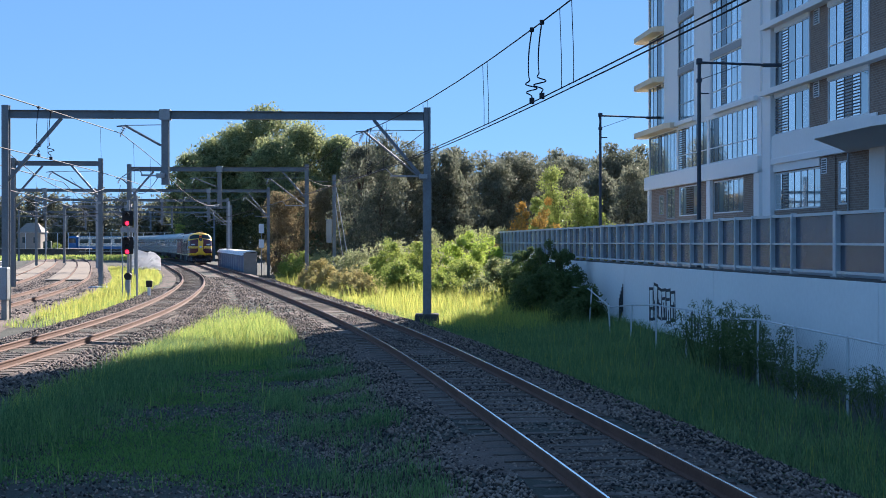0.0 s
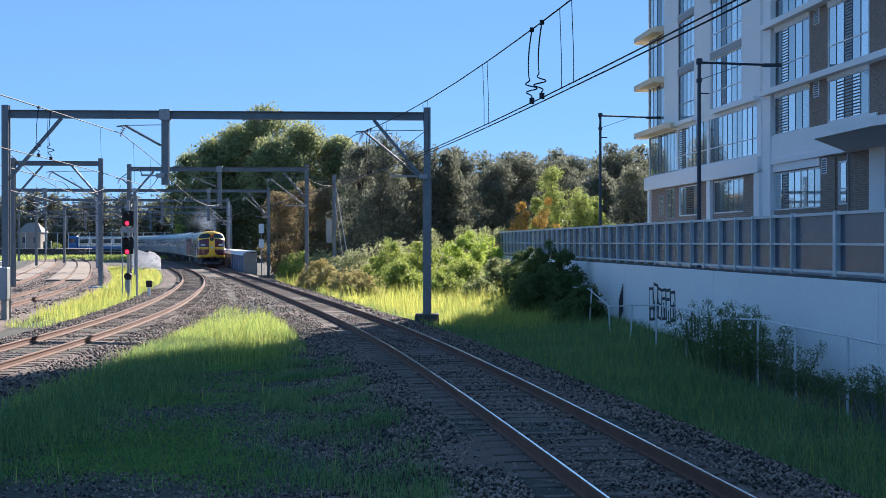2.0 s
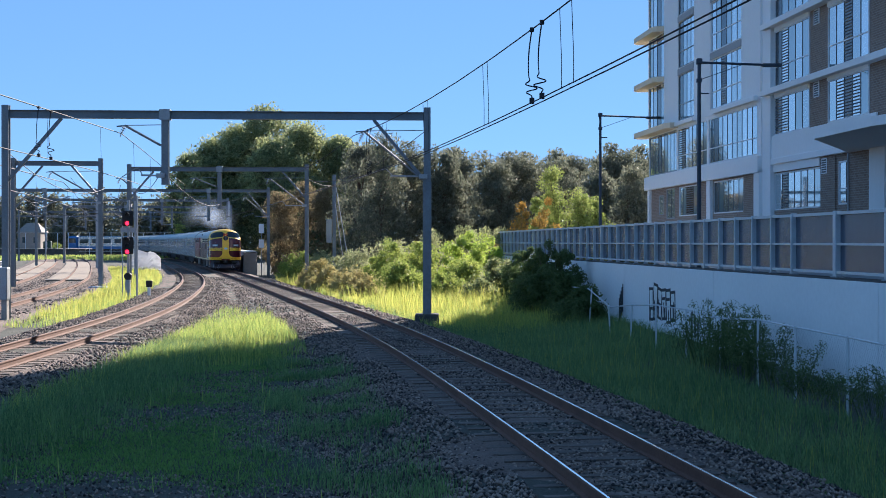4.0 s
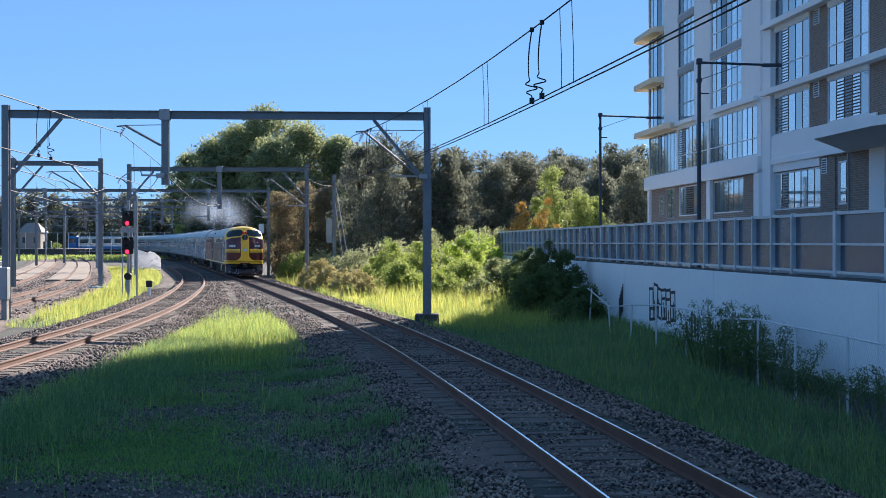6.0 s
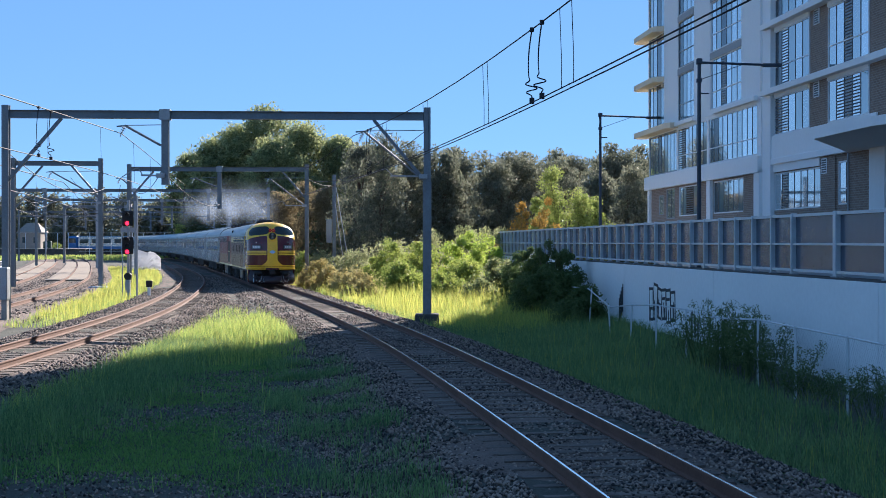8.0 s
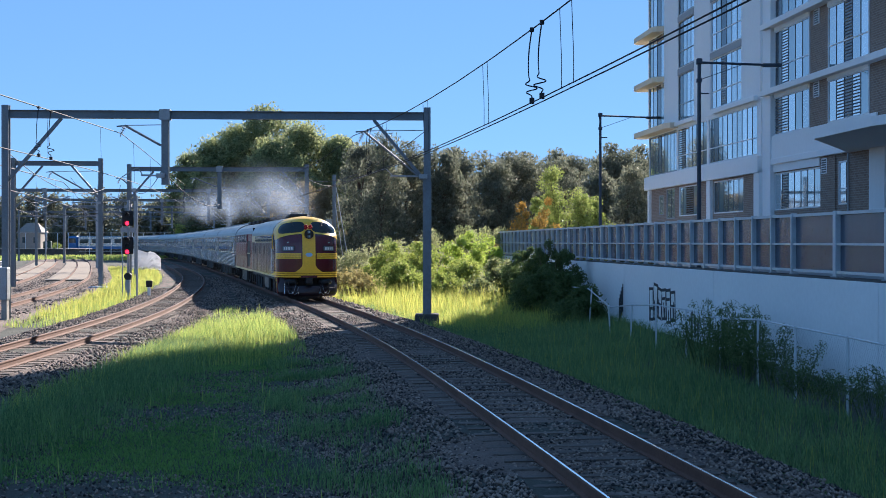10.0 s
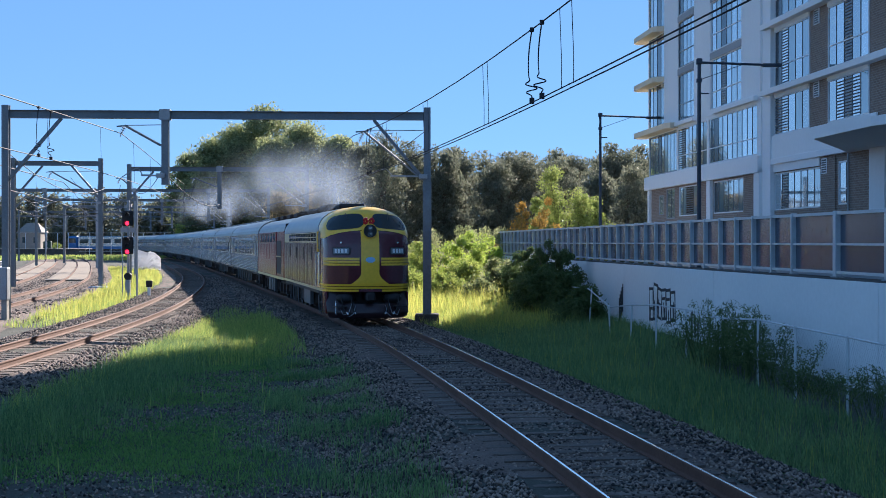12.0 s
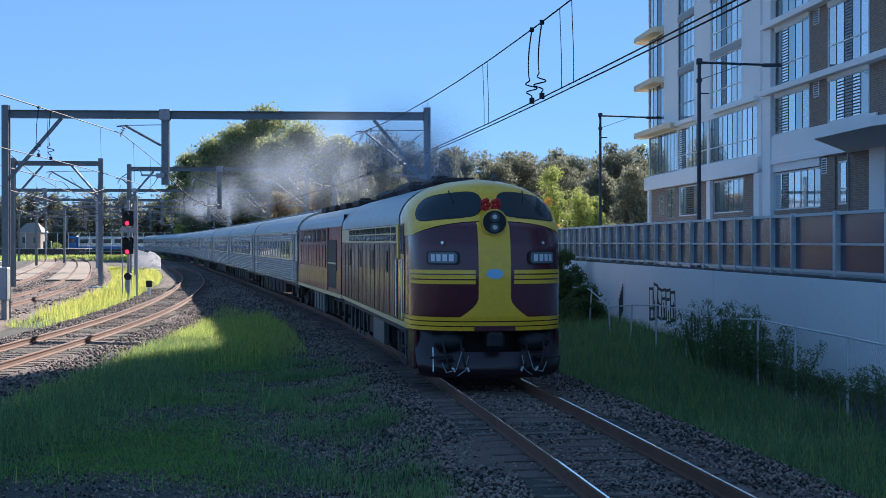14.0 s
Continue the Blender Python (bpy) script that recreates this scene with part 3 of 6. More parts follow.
def build_building():
    b = thing("apartment_building", "white and brown brick apartment building with many windows", "building", BLD)
    # unseen upper storeys and near end, sized so their shadow covers the foreground
    core = box(0.36, 16, -44, 22.3, -1, 38.5)
    part("core_wall", core, M["grey_paint"], b)
    part("parapet", box(-0.05, 16.2, -44, 22.4, 38.5, 39.3), M["white_paint"], b)
    part("upper_wall", box(0.0, 0.355, -44, 22.3, 18.15, 38.5), M["white_paint"], b)
    # -- right wing, storey by storey
    for k in range(5):
        z0, z1 = SLABS[k] + 0.125, SLABS[k + 1] - 0.125
        if k == 0:
            holes = [(-6.4, -0.85, 4.0, 5.6)]
            wall_with(b, -7.95, -0.85, z0, z1, holes, "brick_wall", 0.06)
            window(b, -6.4, -0.85, 4.0, 5.6, 7, 0.1, louvres=(5,), dark=(5,))
            part("lintel", box(0.0, 0.06, -6.4, -0.85, 5.64, z1), M["white_paint"], b)
            vent(b, -6.8, 5.6)
            wall_with(b, -9.7, -7.95, z0, z1, [(-9.6, -8.15, 4.05, 5.7)], "brick_wall", 0.12)
            window(b, -9.6, -8.15, 4.05, 5.7, 2, 0.14, transom=0.35)
            wall_with(b, -12.2, -9.7, z0, z1, [], "brick_wall", -0.1)
            part("downpipe", rod((-0.16, -9.85, z0), (-0.16, -9.85, z1), 0.04), M["grey_paint"], b)
            wall_with(b, -44, -12.2, z0, z1, [(-20, -15, 4, 5.6), (-28, -23, 4, 5.6), (-36, -31, 4, 5.6)], "white_paint", -0.2)
            for y in (-20, -28, -36):
                window(b, y, y + 5, 4, 5.6, 7, 0.15)
        else:
            lo, hi = (7.22, 8.86) if k == 1 else (SLABS[k] + 0.15, SLABS[k + 1] - 0.3)
            for i, (y0, y1) in enumerate(((-5.2, -0.9), (-11.3, -7.25), (-18.2, -13.9), (-24.4, -20.4), (-31.2, -26.9), (-37.4, -33.4))):
                window(b, y0, y1, lo, hi, 5 if i % 2 == 0 else 5, 0.05, louvres=(((3, 4) if i % 2 == 0 else (1, 2, 3)) if k == 1 else ((3,) if i % 2 == 0 else (2,)) if k == 2 else ()),
                       transom=0.0 if k == 1 else 0.36, dark=(4,) if i % 2 == 0 else (2,))
                e = y0 - (2.2 if i % 2 == 0 else 2.5)
                wall_with(b, y0, y1, z0, z1, [(y0, y1, lo, hi)], "white_paint")
                wall_with(b, e, y0, z0, z1, [], "brick_wall", 0.08)
                if i % 2 == 0:
                    vent(b, y0 - 0.75, SLABS[k + 1] - 0.45)
            wall_with(b, -44, -39.9, z0, z1, [], "white_paint")
        part("floor_slab", box(-0.32 if k else -0.1, 0.355, -44, -0.0, SLABS[k + 1] - 0.125, SLABS[k + 1] + 0.125, bevel=0.01), M["white_paint"], b)
    part("spandrel", box(-0.05, 0.0, -12.2, -0.05, 6.23, 7.2), M["white_paint"], b)
    part("pilaster", box(-0.12, 0.36, -0.8, -0.02, 2.5, 18.1, bevel=0.01), M["white_paint"], b)
    part("recess", box(0.1, 0.36, 0.0, 0.98, 2.5, 18.1), M["white_paint"], b)
    # the splayed balcony canopy
    cb = bmesh.new()
    ring = [(-3.8, -16.3), (-3.9, -21.2), (-3.0, -26.0), (0.0, -26.0), (0.0, -9.6)]
    lowv = [cb.verts.new((x, y, 5.92)) for x, y in ring]
    top = [cb.verts.new((x, y, 6.2)) for x, y in ring]
    cb.faces.new(lowv)
    cb.faces.new(top)
    for i in range(5):
        cb.faces.new((lowv[i], lowv[(i + 1) % 5], top[(i + 1) % 5], top[i]))
    part("balcony_slab", cb, M["white_paint"], b)
    part("column", box(-0.35, -0.2, -13.6, -12.25, 2.5, 5.92, bevel=0.02), M["white_paint"], b)
    # -- left wing
    for k in range(5):
        z0, z1 = SLABS[k] + 0.125, SLABS[k + 1] - 0.125
        if k == 0:
            lo, hi = 4.05, 5.66
            wall_with(b, 18.4, 21.9, z0, z1, [(18.95, 20.1, 4.2, 5.35)], "brick_wall", 0.1)
            window(b, 18.95, 20.1, 4.2, 5.35, 1, 0.12, frame="frame_mid")
            wall_with(b, 16.3, 18.4, z0, z1, [(16.4, 18.3, lo - 0.1, hi)], "brick_wall", 0.1)
            window(b, 16.4, 18.3, lo - 0.1, hi, 2, 0.12, frame="frame_mid")
            wall_with(b, 9.5, 16.3, z0, z1, [(11.2, 15.5, lo, hi)], "brick_wall", 0.1)
            window(b, 11.2, 15.5, lo, hi, 6, 0.13, louvres=(2, 3), dark=(2, 3))
            wall_with(b, 1.75, 8.85, z0, z1, [(3.75, 8.75, lo, hi)], "brick_wall", 0.1)
            window(b, 3.75, 8.75, lo, hi, 6, 0.13, dark=(5,))
            for y0, y1 in ((8.85, 9.5), (21.9, 22.3), (0.98, 1.75)):
                part("column", box(-0.05, 0.3, y0, y1, z0, z1), M["white_paint"], b)
            part("sill_band", box(-0.08, 0.1, 1.0, 22.3, 3.22, 3.75), M["white_paint"], b)
            part("floor_slab", box(-0.12, 0.355, 0.98, 22.9, 5.74, 6.5, bevel=0.01), M["white_paint"], b)
        elif k == 1:
            lo, hi = 6.56, 8.85
            window(b, 15.75, 22.2, lo, hi, 9, 0.06, frame="frame_mid", dark=(5,))
            window(b, 9.7, 15.5, lo, hi, 8, 0.06, transom=0.33, louvres=(6, 7), dark=(6,))
            window(b, 1.5, 9.4, lo, hi, 10, 0.06, transom=0.33, dark=(8, 10))
            wall_with(b, 0.98, 22.3, 6.5, z1, [(1.5, 9.4, lo, hi), (9.7, 15.5, lo, hi), (15.75, 22.2, lo, hi)], "white_paint", 0.04)
        else:
            lo, hi = SLABS[k] + 0.14, SLABS[k + 1] - 0.24
            wall_with(b, 8.96, 22.3, z0, z1, [(12.06, 15.33, lo, hi), (18.5, 22.2, lo, hi)], "white_paint")
            window(b, 18.5, 22.2, lo - 0.08, hi + 0.1, 4, 0.05, frame="frame_mid", transom=0.0, dark=(1,))
            window(b, 12.06, 15.33, lo, hi, 4, 0.05, frame="frame_mid", transom=0.34, dark=(3,))
            wall_with(b, 0.98, 8.96, z0, z1, [(3.76, 8.96, lo, hi)], "white_paint")
            window(b, 3.76, 8.96, lo, hi, 6, 0.05, transom=0.34, louvres=(3,) if k == 2 else (), dark=(3,))
            for y0, y1 in ((12.06, 15.33), (3.76, 8.96)):
                part("grey_band", box(-0.03, 0.0, y0, y1, hi, SLABS[k + 1] + 0.1), M["grey_paint"], b, "dark grey spandrel band")
        if k:
            right = 15.45 if k == 1 else 18.5
            z = SLABS[k + 1] - 0.06
            sl = bmesh.new()
            ring = [(0.35, right), (0.35, 24.0), (-0.25, 24.1), (-0.6, 23.6), (-0.62, right + 0.4), (-0.4, right)]
            lowv, top = [sl.verts.new((x, y, z - 0.15)) for x, y in ring], [sl.verts.new((x, y, z + 0.15)) for x, y in ring]
            sl.faces.new(lowv)
            sl.faces.new(top)
            for i in range(6):
                sl.faces.new((lowv[i], lowv[(i + 1) % 6], top[(i + 1) % 6], top[i]))
            part("floor_slab", sl, M["sunlit_slab"], b, "projecting slab edge coloured cream for sunlight")
            part("floor_slab", box(0.005, 0.355, 0.98, right - 0.01, SLABS[k + 1] - 0.125, SLABS[k + 1] + 0.125), M["white_paint"], b)
    for y0, y1 in ((1.3, 8.0), (11.6, 15.4)):
        part("bay_soffit", box(-0.2, 0.0, y0, y1, 8.97, 9.2, bevel=0.02), M["white_paint"], b, "pale projecting bay underside")


# ---- overhead line ----
def cantilever(x, y, z, side, length, parent=None, drop=1.85):
    """A bracket: level stay and raking strut to a tip, an insulator string below it, a registration arm at the contact wire."""
    c = parent
    tip = Vector((x + side * length, y, z))
    part("stay_tube", rod((x, y, z + 0.02), tip, 0.016, seg=6), M["steel"], c)
    part("strut", rod((x, y, z - drop), tip, 0.045, seg=6), M["pole_paint"], c)
    part("tip_plate", beam(tip + Vector((-side * 0.12, 0, 0)), tip + Vector((side * 0.3, 0, -0.04)), 0.07, 0.05), M["pole_paint"], c)
    ins = bmesh.new()
    end = tip + Vector((side * 0.18, 0, -0.42))
    rod(tip, end, 0.018, ins, 5)
    for k in range(4):
        p = tip.lerp(end, 0.2 + 0.2 * k)
        rod(p, p.lerp(end, 0.12), 0.075, ins, 8)
    part("insulator", ins, M["insulator"], c)
    zr = 5.12
    part("registration_arm", rod((x, y, zr), (x + side * length * 0.55, y, zr + 0.02), 0.035, seg=6), M["steel"], c)
    pts = [(x + side * length * q, y, zr + dz) for q, dz in ((0.5, 0.0), (0.62, 0.28), (0.72, 0.26), (1.08, -0.05))]
    for p, q in zip(pts[:-1], pts[1:]):
        part("steady_arm", rod(p, q, 0.02, seg=5), M["steel"], c)
    part("post_clamp", box(x - .16, x + .16, y - .16, y + .16, zr - .08, zr + .08), M["steel"], c)


def portal(label, xl, yl, xr, yr, z_top, hang=(), w=0.26, h=0.30, brace=2.7, zg=-0.7, arms=(), block=None):
    p = thing("catenary_portal", label, "gantry", group="overhead line portals")
    for x, y in ((xl, yl), (xr, yr)):
        part("post", i_beam((x, y, zg), (x, y, z_top + 0.18), w, w), M["pole_paint"], p)
    part("crossbeam", i_beam((xl, yl, z_top - h / 2), (xr, yr, z_top - h / 2), w, h), M["pole_paint"], p)
    d = Vector((xr - xl, yr - yl, 0)).normalized() * brace * 0.75
    if brace:
        part("knee_brace", beam((xl, yl, z_top - brace), (xl + d.x, yl + d.y, z_top - h), 0.12, 0.12), M["pole_paint"], p)
        part("knee_brace", beam((xr, yr, z_top - brace), (xr - d.x, yr - d.y, z_top - h), 0.12, 0.12), M["pole_paint"], p)
    for x, y, zb in hang:
        part("drop_post", i_beam((x, y, zb), (x, y, z_top - h), w, w), M["pole_paint"], p)
        part("clamp", box(x - .2, x + .2, y - .2, y + .2, z_top - h - 0.04, z_top + 0.05), M["steel"], p)
    for x, y, z, side, n, *drop in arms:
        cantilever(x, y, z, side, n, p, *drop)
    if block:
        part("concrete_footing", box(xr - 0.45, xr + 0.45, yr - 0.45, yr + 0.45, zg - 0.3, zg + 0.62, bevel=0.04), M["dark_concrete"], p)
        part("marker_plate", box(xr - 0.09, xr + 0.09, yr - 0.16, yr - 0.15, 2.75, 3.25), M["sign_yellow"], p)
        part("lower_sleeve", i_beam((xr, yr - .01, zg + .3), (xr, yr - .01, 4.9), w + 0.06, w + 0.06), M["pole_paint"], p)
    return p


def build_portals():
    portal("grey steel portal carrying the overhead wires on a concrete footing", -16.25, 51.5, -0.6, 52.5, 7.55, hang=[(-10.4, 51.9, 4.78)],
           arms=[(-0.75, 52.4, 6.84, -1, 2.25), (-10.55, 51.8, 7.0, -1, 1.35, 0.75)], block=True)
    portal("far grey steel portal carrying the overhead wires", -21.3, 94, -9.3, 94.5, 7.75, hang=[(-15.2, 94.2, 4.9)],
           arms=[(-9.45, 94.4, 7.0, -1, 2.4), (-15.4, 94.1, 7.0, -1, 1.5, 0.6), (-21.3, 94.0, 7.0, -1, 0.6, 0.5)], brace=2.2)
    portal("long distant grey steel portal over several tracks", -41.5, 132, -16.9, 134, 7.75, hang=[(-29.6, 133, 4.7), (-22.6, 133.6, 4.7), (-38, 132.2, 4.7)],
           arms=[(-17.0, 133.9, 7.0, -1, 2.2), (-22.8, 133.4, 7.0, -1, 2.0, 0.7), (-29.8, 132.9, 7.0, -1, 2.0, 0.7), (-38.1, 132.2, 7.0, -1, 1.8, 0.7), (-38.1, 132.2, 7.0, 1, 2.4, 0.9)])
    portal("grey steel portal over the side tracks on a blue footing", -27.0, 87, -21.65, 87.6, 7.75,
           arms=[(-21.75, 87.5, 7.1, -1, 3.0, 1.65)], brace=2.4)
    portal("distant grey steel portal over the curve", -52, 190, -30, 196, 7.7, hang=[(-44, 192, 4.6), (-38, 194, 4.6)],
           arms=[(-30.2, 196, 6.9, -1, 2.2), (-38.2, 194, 6.9, -1, 2.2, 0.7), (-44.2, 192, 6.9, -1, 2.2, 0.7)], brace=0)
    portal("distant grey steel portal near the station", -84, 255, -48, 262, 7.6, hang=[(-70, 257.5, 4.6), (-60, 259.5, 4.6)], brace=0)
    portal("distant grey steel portal where the lines curve away", -47, 160, -25.5, 164, 7.7, hang=[(-40, 161.3, 4.6), (-33, 162.6, 4.6)],
           arms=[(-25.7, 164, 6.9, -1, 2.2), (-33.2, 162.6, 6.9, -1, 2.2, 0.7), (-40.2, 161.3, 6.9, -1, 2.2, 0.7)], brace=0)
    portal("distant grey steel portal beyond the curve", -68, 222, -38, 230, 7.7, hang=[(-58, 224.7, 4.6), (-48, 227.3, 4.6)],
           arms=[(-38.2, 230, 6.9, -1, 2.4), (-48.2, 227.3, 6.9, -1, 2.4, 0.7), (-58.2, 224.7, 6.9, -1, 2.4, 0.7)], brace=0)
    block = thing("signal_cabinet", "pale blue footing block beside a steel post", "cabinet", pose(-21.6, 86.8, -0.65))
    part("body", box(-0.55, 0.55, -0.4, 0.4, 0, 0.5, bevel=0.03), M["blue_pale"], block)
    for x, y, h, arm, lab in ((-25.2, 163, 8.0, 1, "slim steel mast with a bracket arm beside the curve"), (-24.4, 110, 6.4, 0, "slim steel mast behind the signal"),
                              (-31.8, 128, 8.4, 1, "slim steel mast with a bracket arm"), (-37.5, 150, 8.4, -1, "slim steel mast with a bracket arm"),
                              (-56, 205, 8.0, 1, "slim distant steel mast"), (-66, 230, 8.0, -1, "slim distant steel mast")):
        m = thing("overhead_mast", lab, "mast", group="overhead line masts")
        part("post", i_beam((x, y, -0.6), (x, y, h - 0.5), 0.22, 0.22), M["steel"], m)
        if arm:
            cantilever(x, y, 6.3, -arm, 2.4, m)
    g = thing("guyed_mast", "grey steel mast with two stay wires in the scrub", "mast", group="overhead line masts")
    part("post", i_beam((-8.4, 107, -0.6), (-8.4, 107, 7.85), 0.26, 0.26), M["pole_paint"], g)
    for dx in (0.95, 1.35):
        part("stay_wire", rod((-8.35, 106.9, 7.4 if dx > 1 else 5.8), (-8.4 + dx, 105, 0.4), 0.03, seg=5), M["steel"], g)
    part("equipment_box", box(-9.0, -8.6, 106.8, 107.2, 2.6, 4.4), M["steel"], g)
    s = thing("trackside_sign", "small white sign boards on a post", "sign")
    for z0, z1 in ((3.5, 4.4), (2.1, 2.9)):
        part("board", box(-17.75, -17.25, 133.4, 133.44, z0, z1), M["white_plate"], s)
    part("post", rod((-17.5, 133.5, -0.6), (-17.5, 133.5, 4.4), 0.04), M["steel"], s)


def wire(points, r, parent, name="wire", mat="wire"):
    v, f = [], []
    n = len(points)
    for i, p in enumerate(points):
        t = (Vector(points[min(i + 1, n - 1)]) - Vector(points[max(i - 1, 0)])).normalized()
        a = t.cross(Vector((0.13, 0.21, 0.97))).normalized()
        b = t.cross(a)
        for k in range(4):
            v.append(tuple(Vector(p) + (a * math.cos(k * math.pi / 2) + b * math.sin(k * math.pi / 2)) * r))
    for i in range(n - 1):
        for k in range(4):
            f.append((i * 4 + k, i * 4 + (k + 1) % 4, i * 4 + 4 + (k + 1) % 4, i * 4 + 4 + k))
    return part(name, raw_mesh(name, v, f, M[mat]), None, parent)


def build_wires():
    """Messenger, twin contact wires and droppers over each track."""
    def over(line, label, spans, off, twin=False, r=0.016):
        o = thing("overhead_wire", label, "wire", group="overhead wires")
        for y0, y1, za, zb in spans:
            def mess(u):
                return za + (zb - za) * u - 4 * 0.38 * u * (1 - u)
            us = np.linspace(0, 1, 15)
            near = twin and y0 < 0
            wire([(line.at_y(y0 + (y1 - y0) * u) + off, y0 + (y1 - y0) * u, mess(u)) for u in us], r, o, "messenger_wire")
            for e in ((0.0, 0.14) if twin else (0.0,)):
                wire([(line.at_y(y0 + (y1 - y0) * u) + off + e, y0 + (y1 - y0) * u, 5.02) for u in us], r * 0.8, o, "contact_wire")
            for u in (np.array([28.5, 28.0, 21.6, 20.8, 14.2, 13.5, 37.0, 36.2, 45.0, 44.2]) - y0) / (y1 - y0) if near else np.linspace(0.08, 0.92, 7):
                y = y0 + (y1 - y0) * u
                x = line.at_y(y) + off
                wire([(x, y, mess(u)), (x + 0.03, y, 5.45), (x + 0.03, y, 5.02)], 0.007 if y0 < 30 else 0.009, o, "dropper")
        return o
    main = over(MAIN, "overhead contact and messenger wires above the main track", [(-6, 52.3, 6.65, 6.65), (52.3, 94.3, 6.65, 6.65), (94.3, 133.7, 6.65, 6.6), (133.7, 194, 6.6, 6.5), (194, 260, 6.5, 6.5)], 0.35, True)
    over(LOOP, "overhead wires above the curving loop track", [(-4, 51.8, 6.6, 6.7), (51.8, 94, 6.7, 6.6), (94, 133, 6.6, 6.6), (133, 194, 6.6, 6.5)], -0.6)
    over(FAR_A, "overhead wires above the side track", [(20, 87, 6.4, 6.4), (87, 132, 6.4, 6.4), (132, 191, 6.4, 6.4), (191, 257, 6.4, 6.4)], 0.0, r=0.022)
    over(FAR_B, "overhead wires above the farther side track", [(30, 87, 6.4, 6.4), (87, 132, 6.4, 6.4), (132, 191, 6.4, 6.4), (191, 257, 6.4, 6.4)], 0.0, r=0.022)
    # the two coiled jumpers and feeder near the camera
    for y, seed, line, off in ((23.7, 0.0, MAIN, 0.35), (22.9, 1.5, MAIN, 0.35), (40.0, 0.0, LOOP, -0.6), (38.6, 1.5, LOOP, -0.6), (48.5, 0.7, MAIN, 0.35), (47.8, 2.0, MAIN, 0.35)):
        x = line.at_y(y) + off
        u = (y + 6) / 58.3 if line is MAIN else (y + 4) / 55.8
        zt = (6.65 if line is MAIN else 6.67) - 4 * 0.38 * u * (1 - u)
        pts = [(x, y, zt)]
        for k in range(90):
            q = k / 89
            z = zt - (zt - 5.04) * q
            amp = 0.13 * math.exp(-((q - 0.82) / 0.08) ** 2)
            pts.append((x - 0.06 * math.sin(q * math.pi) + amp * math.sin(q * 48 + seed), y, z))
        wire(pts, 0.012, main, "jumper_wire")
        part("clamp", box(x - .035, x + .035, y - .05, y + .05, zt - .04, zt + .03), M["wire"], main)
        part("clamp", box(x - .04, x + .04, y - .04, y + .04, 5.0, 5.1), M["wire"], main)
    f = thing("feeder_wire", "slack feeder cables strung between the portals", "wire", group="overhead wires")
    for a, b, sag in (((-10.4, 51.9, 5.6), (-21.2, 94, 6.6), 0.9), ((-10.4, 51.9, 5.2), (-15.2, 94.2, 5.2), 0.5), ((-16.2, 51.4, 6.0), (-21.4, 87.4, 6.0), 0.8),
                      ((-16.2, 51.4, 7.4), (-27, 87, 7.4), 0.7), ((-21.3, 94, 6.2), (-29.6, 133, 6.0), 0.7), ((-21.3, 94, 5.2), (-38, 132, 5.6), 0.6),
                      ((-21.4, 87.4, 5.2), (-30, 133, 5.4), 0.6), ((-27, 87, 5.5), (-41, 132, 5.8), 0.7), ((-15.2, 94.2, 6.2), (-22.6, 133.6, 6.0), 0.6),
                      ((-23.5, 87.4, 6.7), (-31.8, 133, 6.6), 0.7), ((-24.6, 87.4, 5.1), (-39.8, 132.4, 5.1), 0.15), ((-21.9, 94, 6.5), (-31.6, 132.8, 6.5), 0.6),
                      ((-16.9, 94.1, 6.6), (-24.8, 133.4, 6.6), 0.5), ((-24.8, 133.4, 6.6), (-35.2, 162.6, 6.5), 0.6), ((-31.6, 132.9, 6.6), (-42.2, 161.3, 6.5), 0.6),
                      ((-39.8, 132.2, 6.6), (-46.5, 160.5, 6.5), 0.6), ((-35.2, 162.6, 6.5), (-46.2, 192, 6.5), 0.6), ((-27.0, 87, 6.3), (-37.6, 132.2, 6.3), 0.8),
                      ((-9.3, 94.5, 7.0), (-8.4, 107, 7.0), 0.2), ((-0.6, 52.5, 6.9), (-9.3, 94.5, 6.9), 0.8)):
        wire([tuple(Vector(a).lerp(Vector(b), u) - Vector((0, 0, 4 * sag * u * (1 - u)))) for u in np.linspace(0, 1, 12)], 0.017, f, "cable")


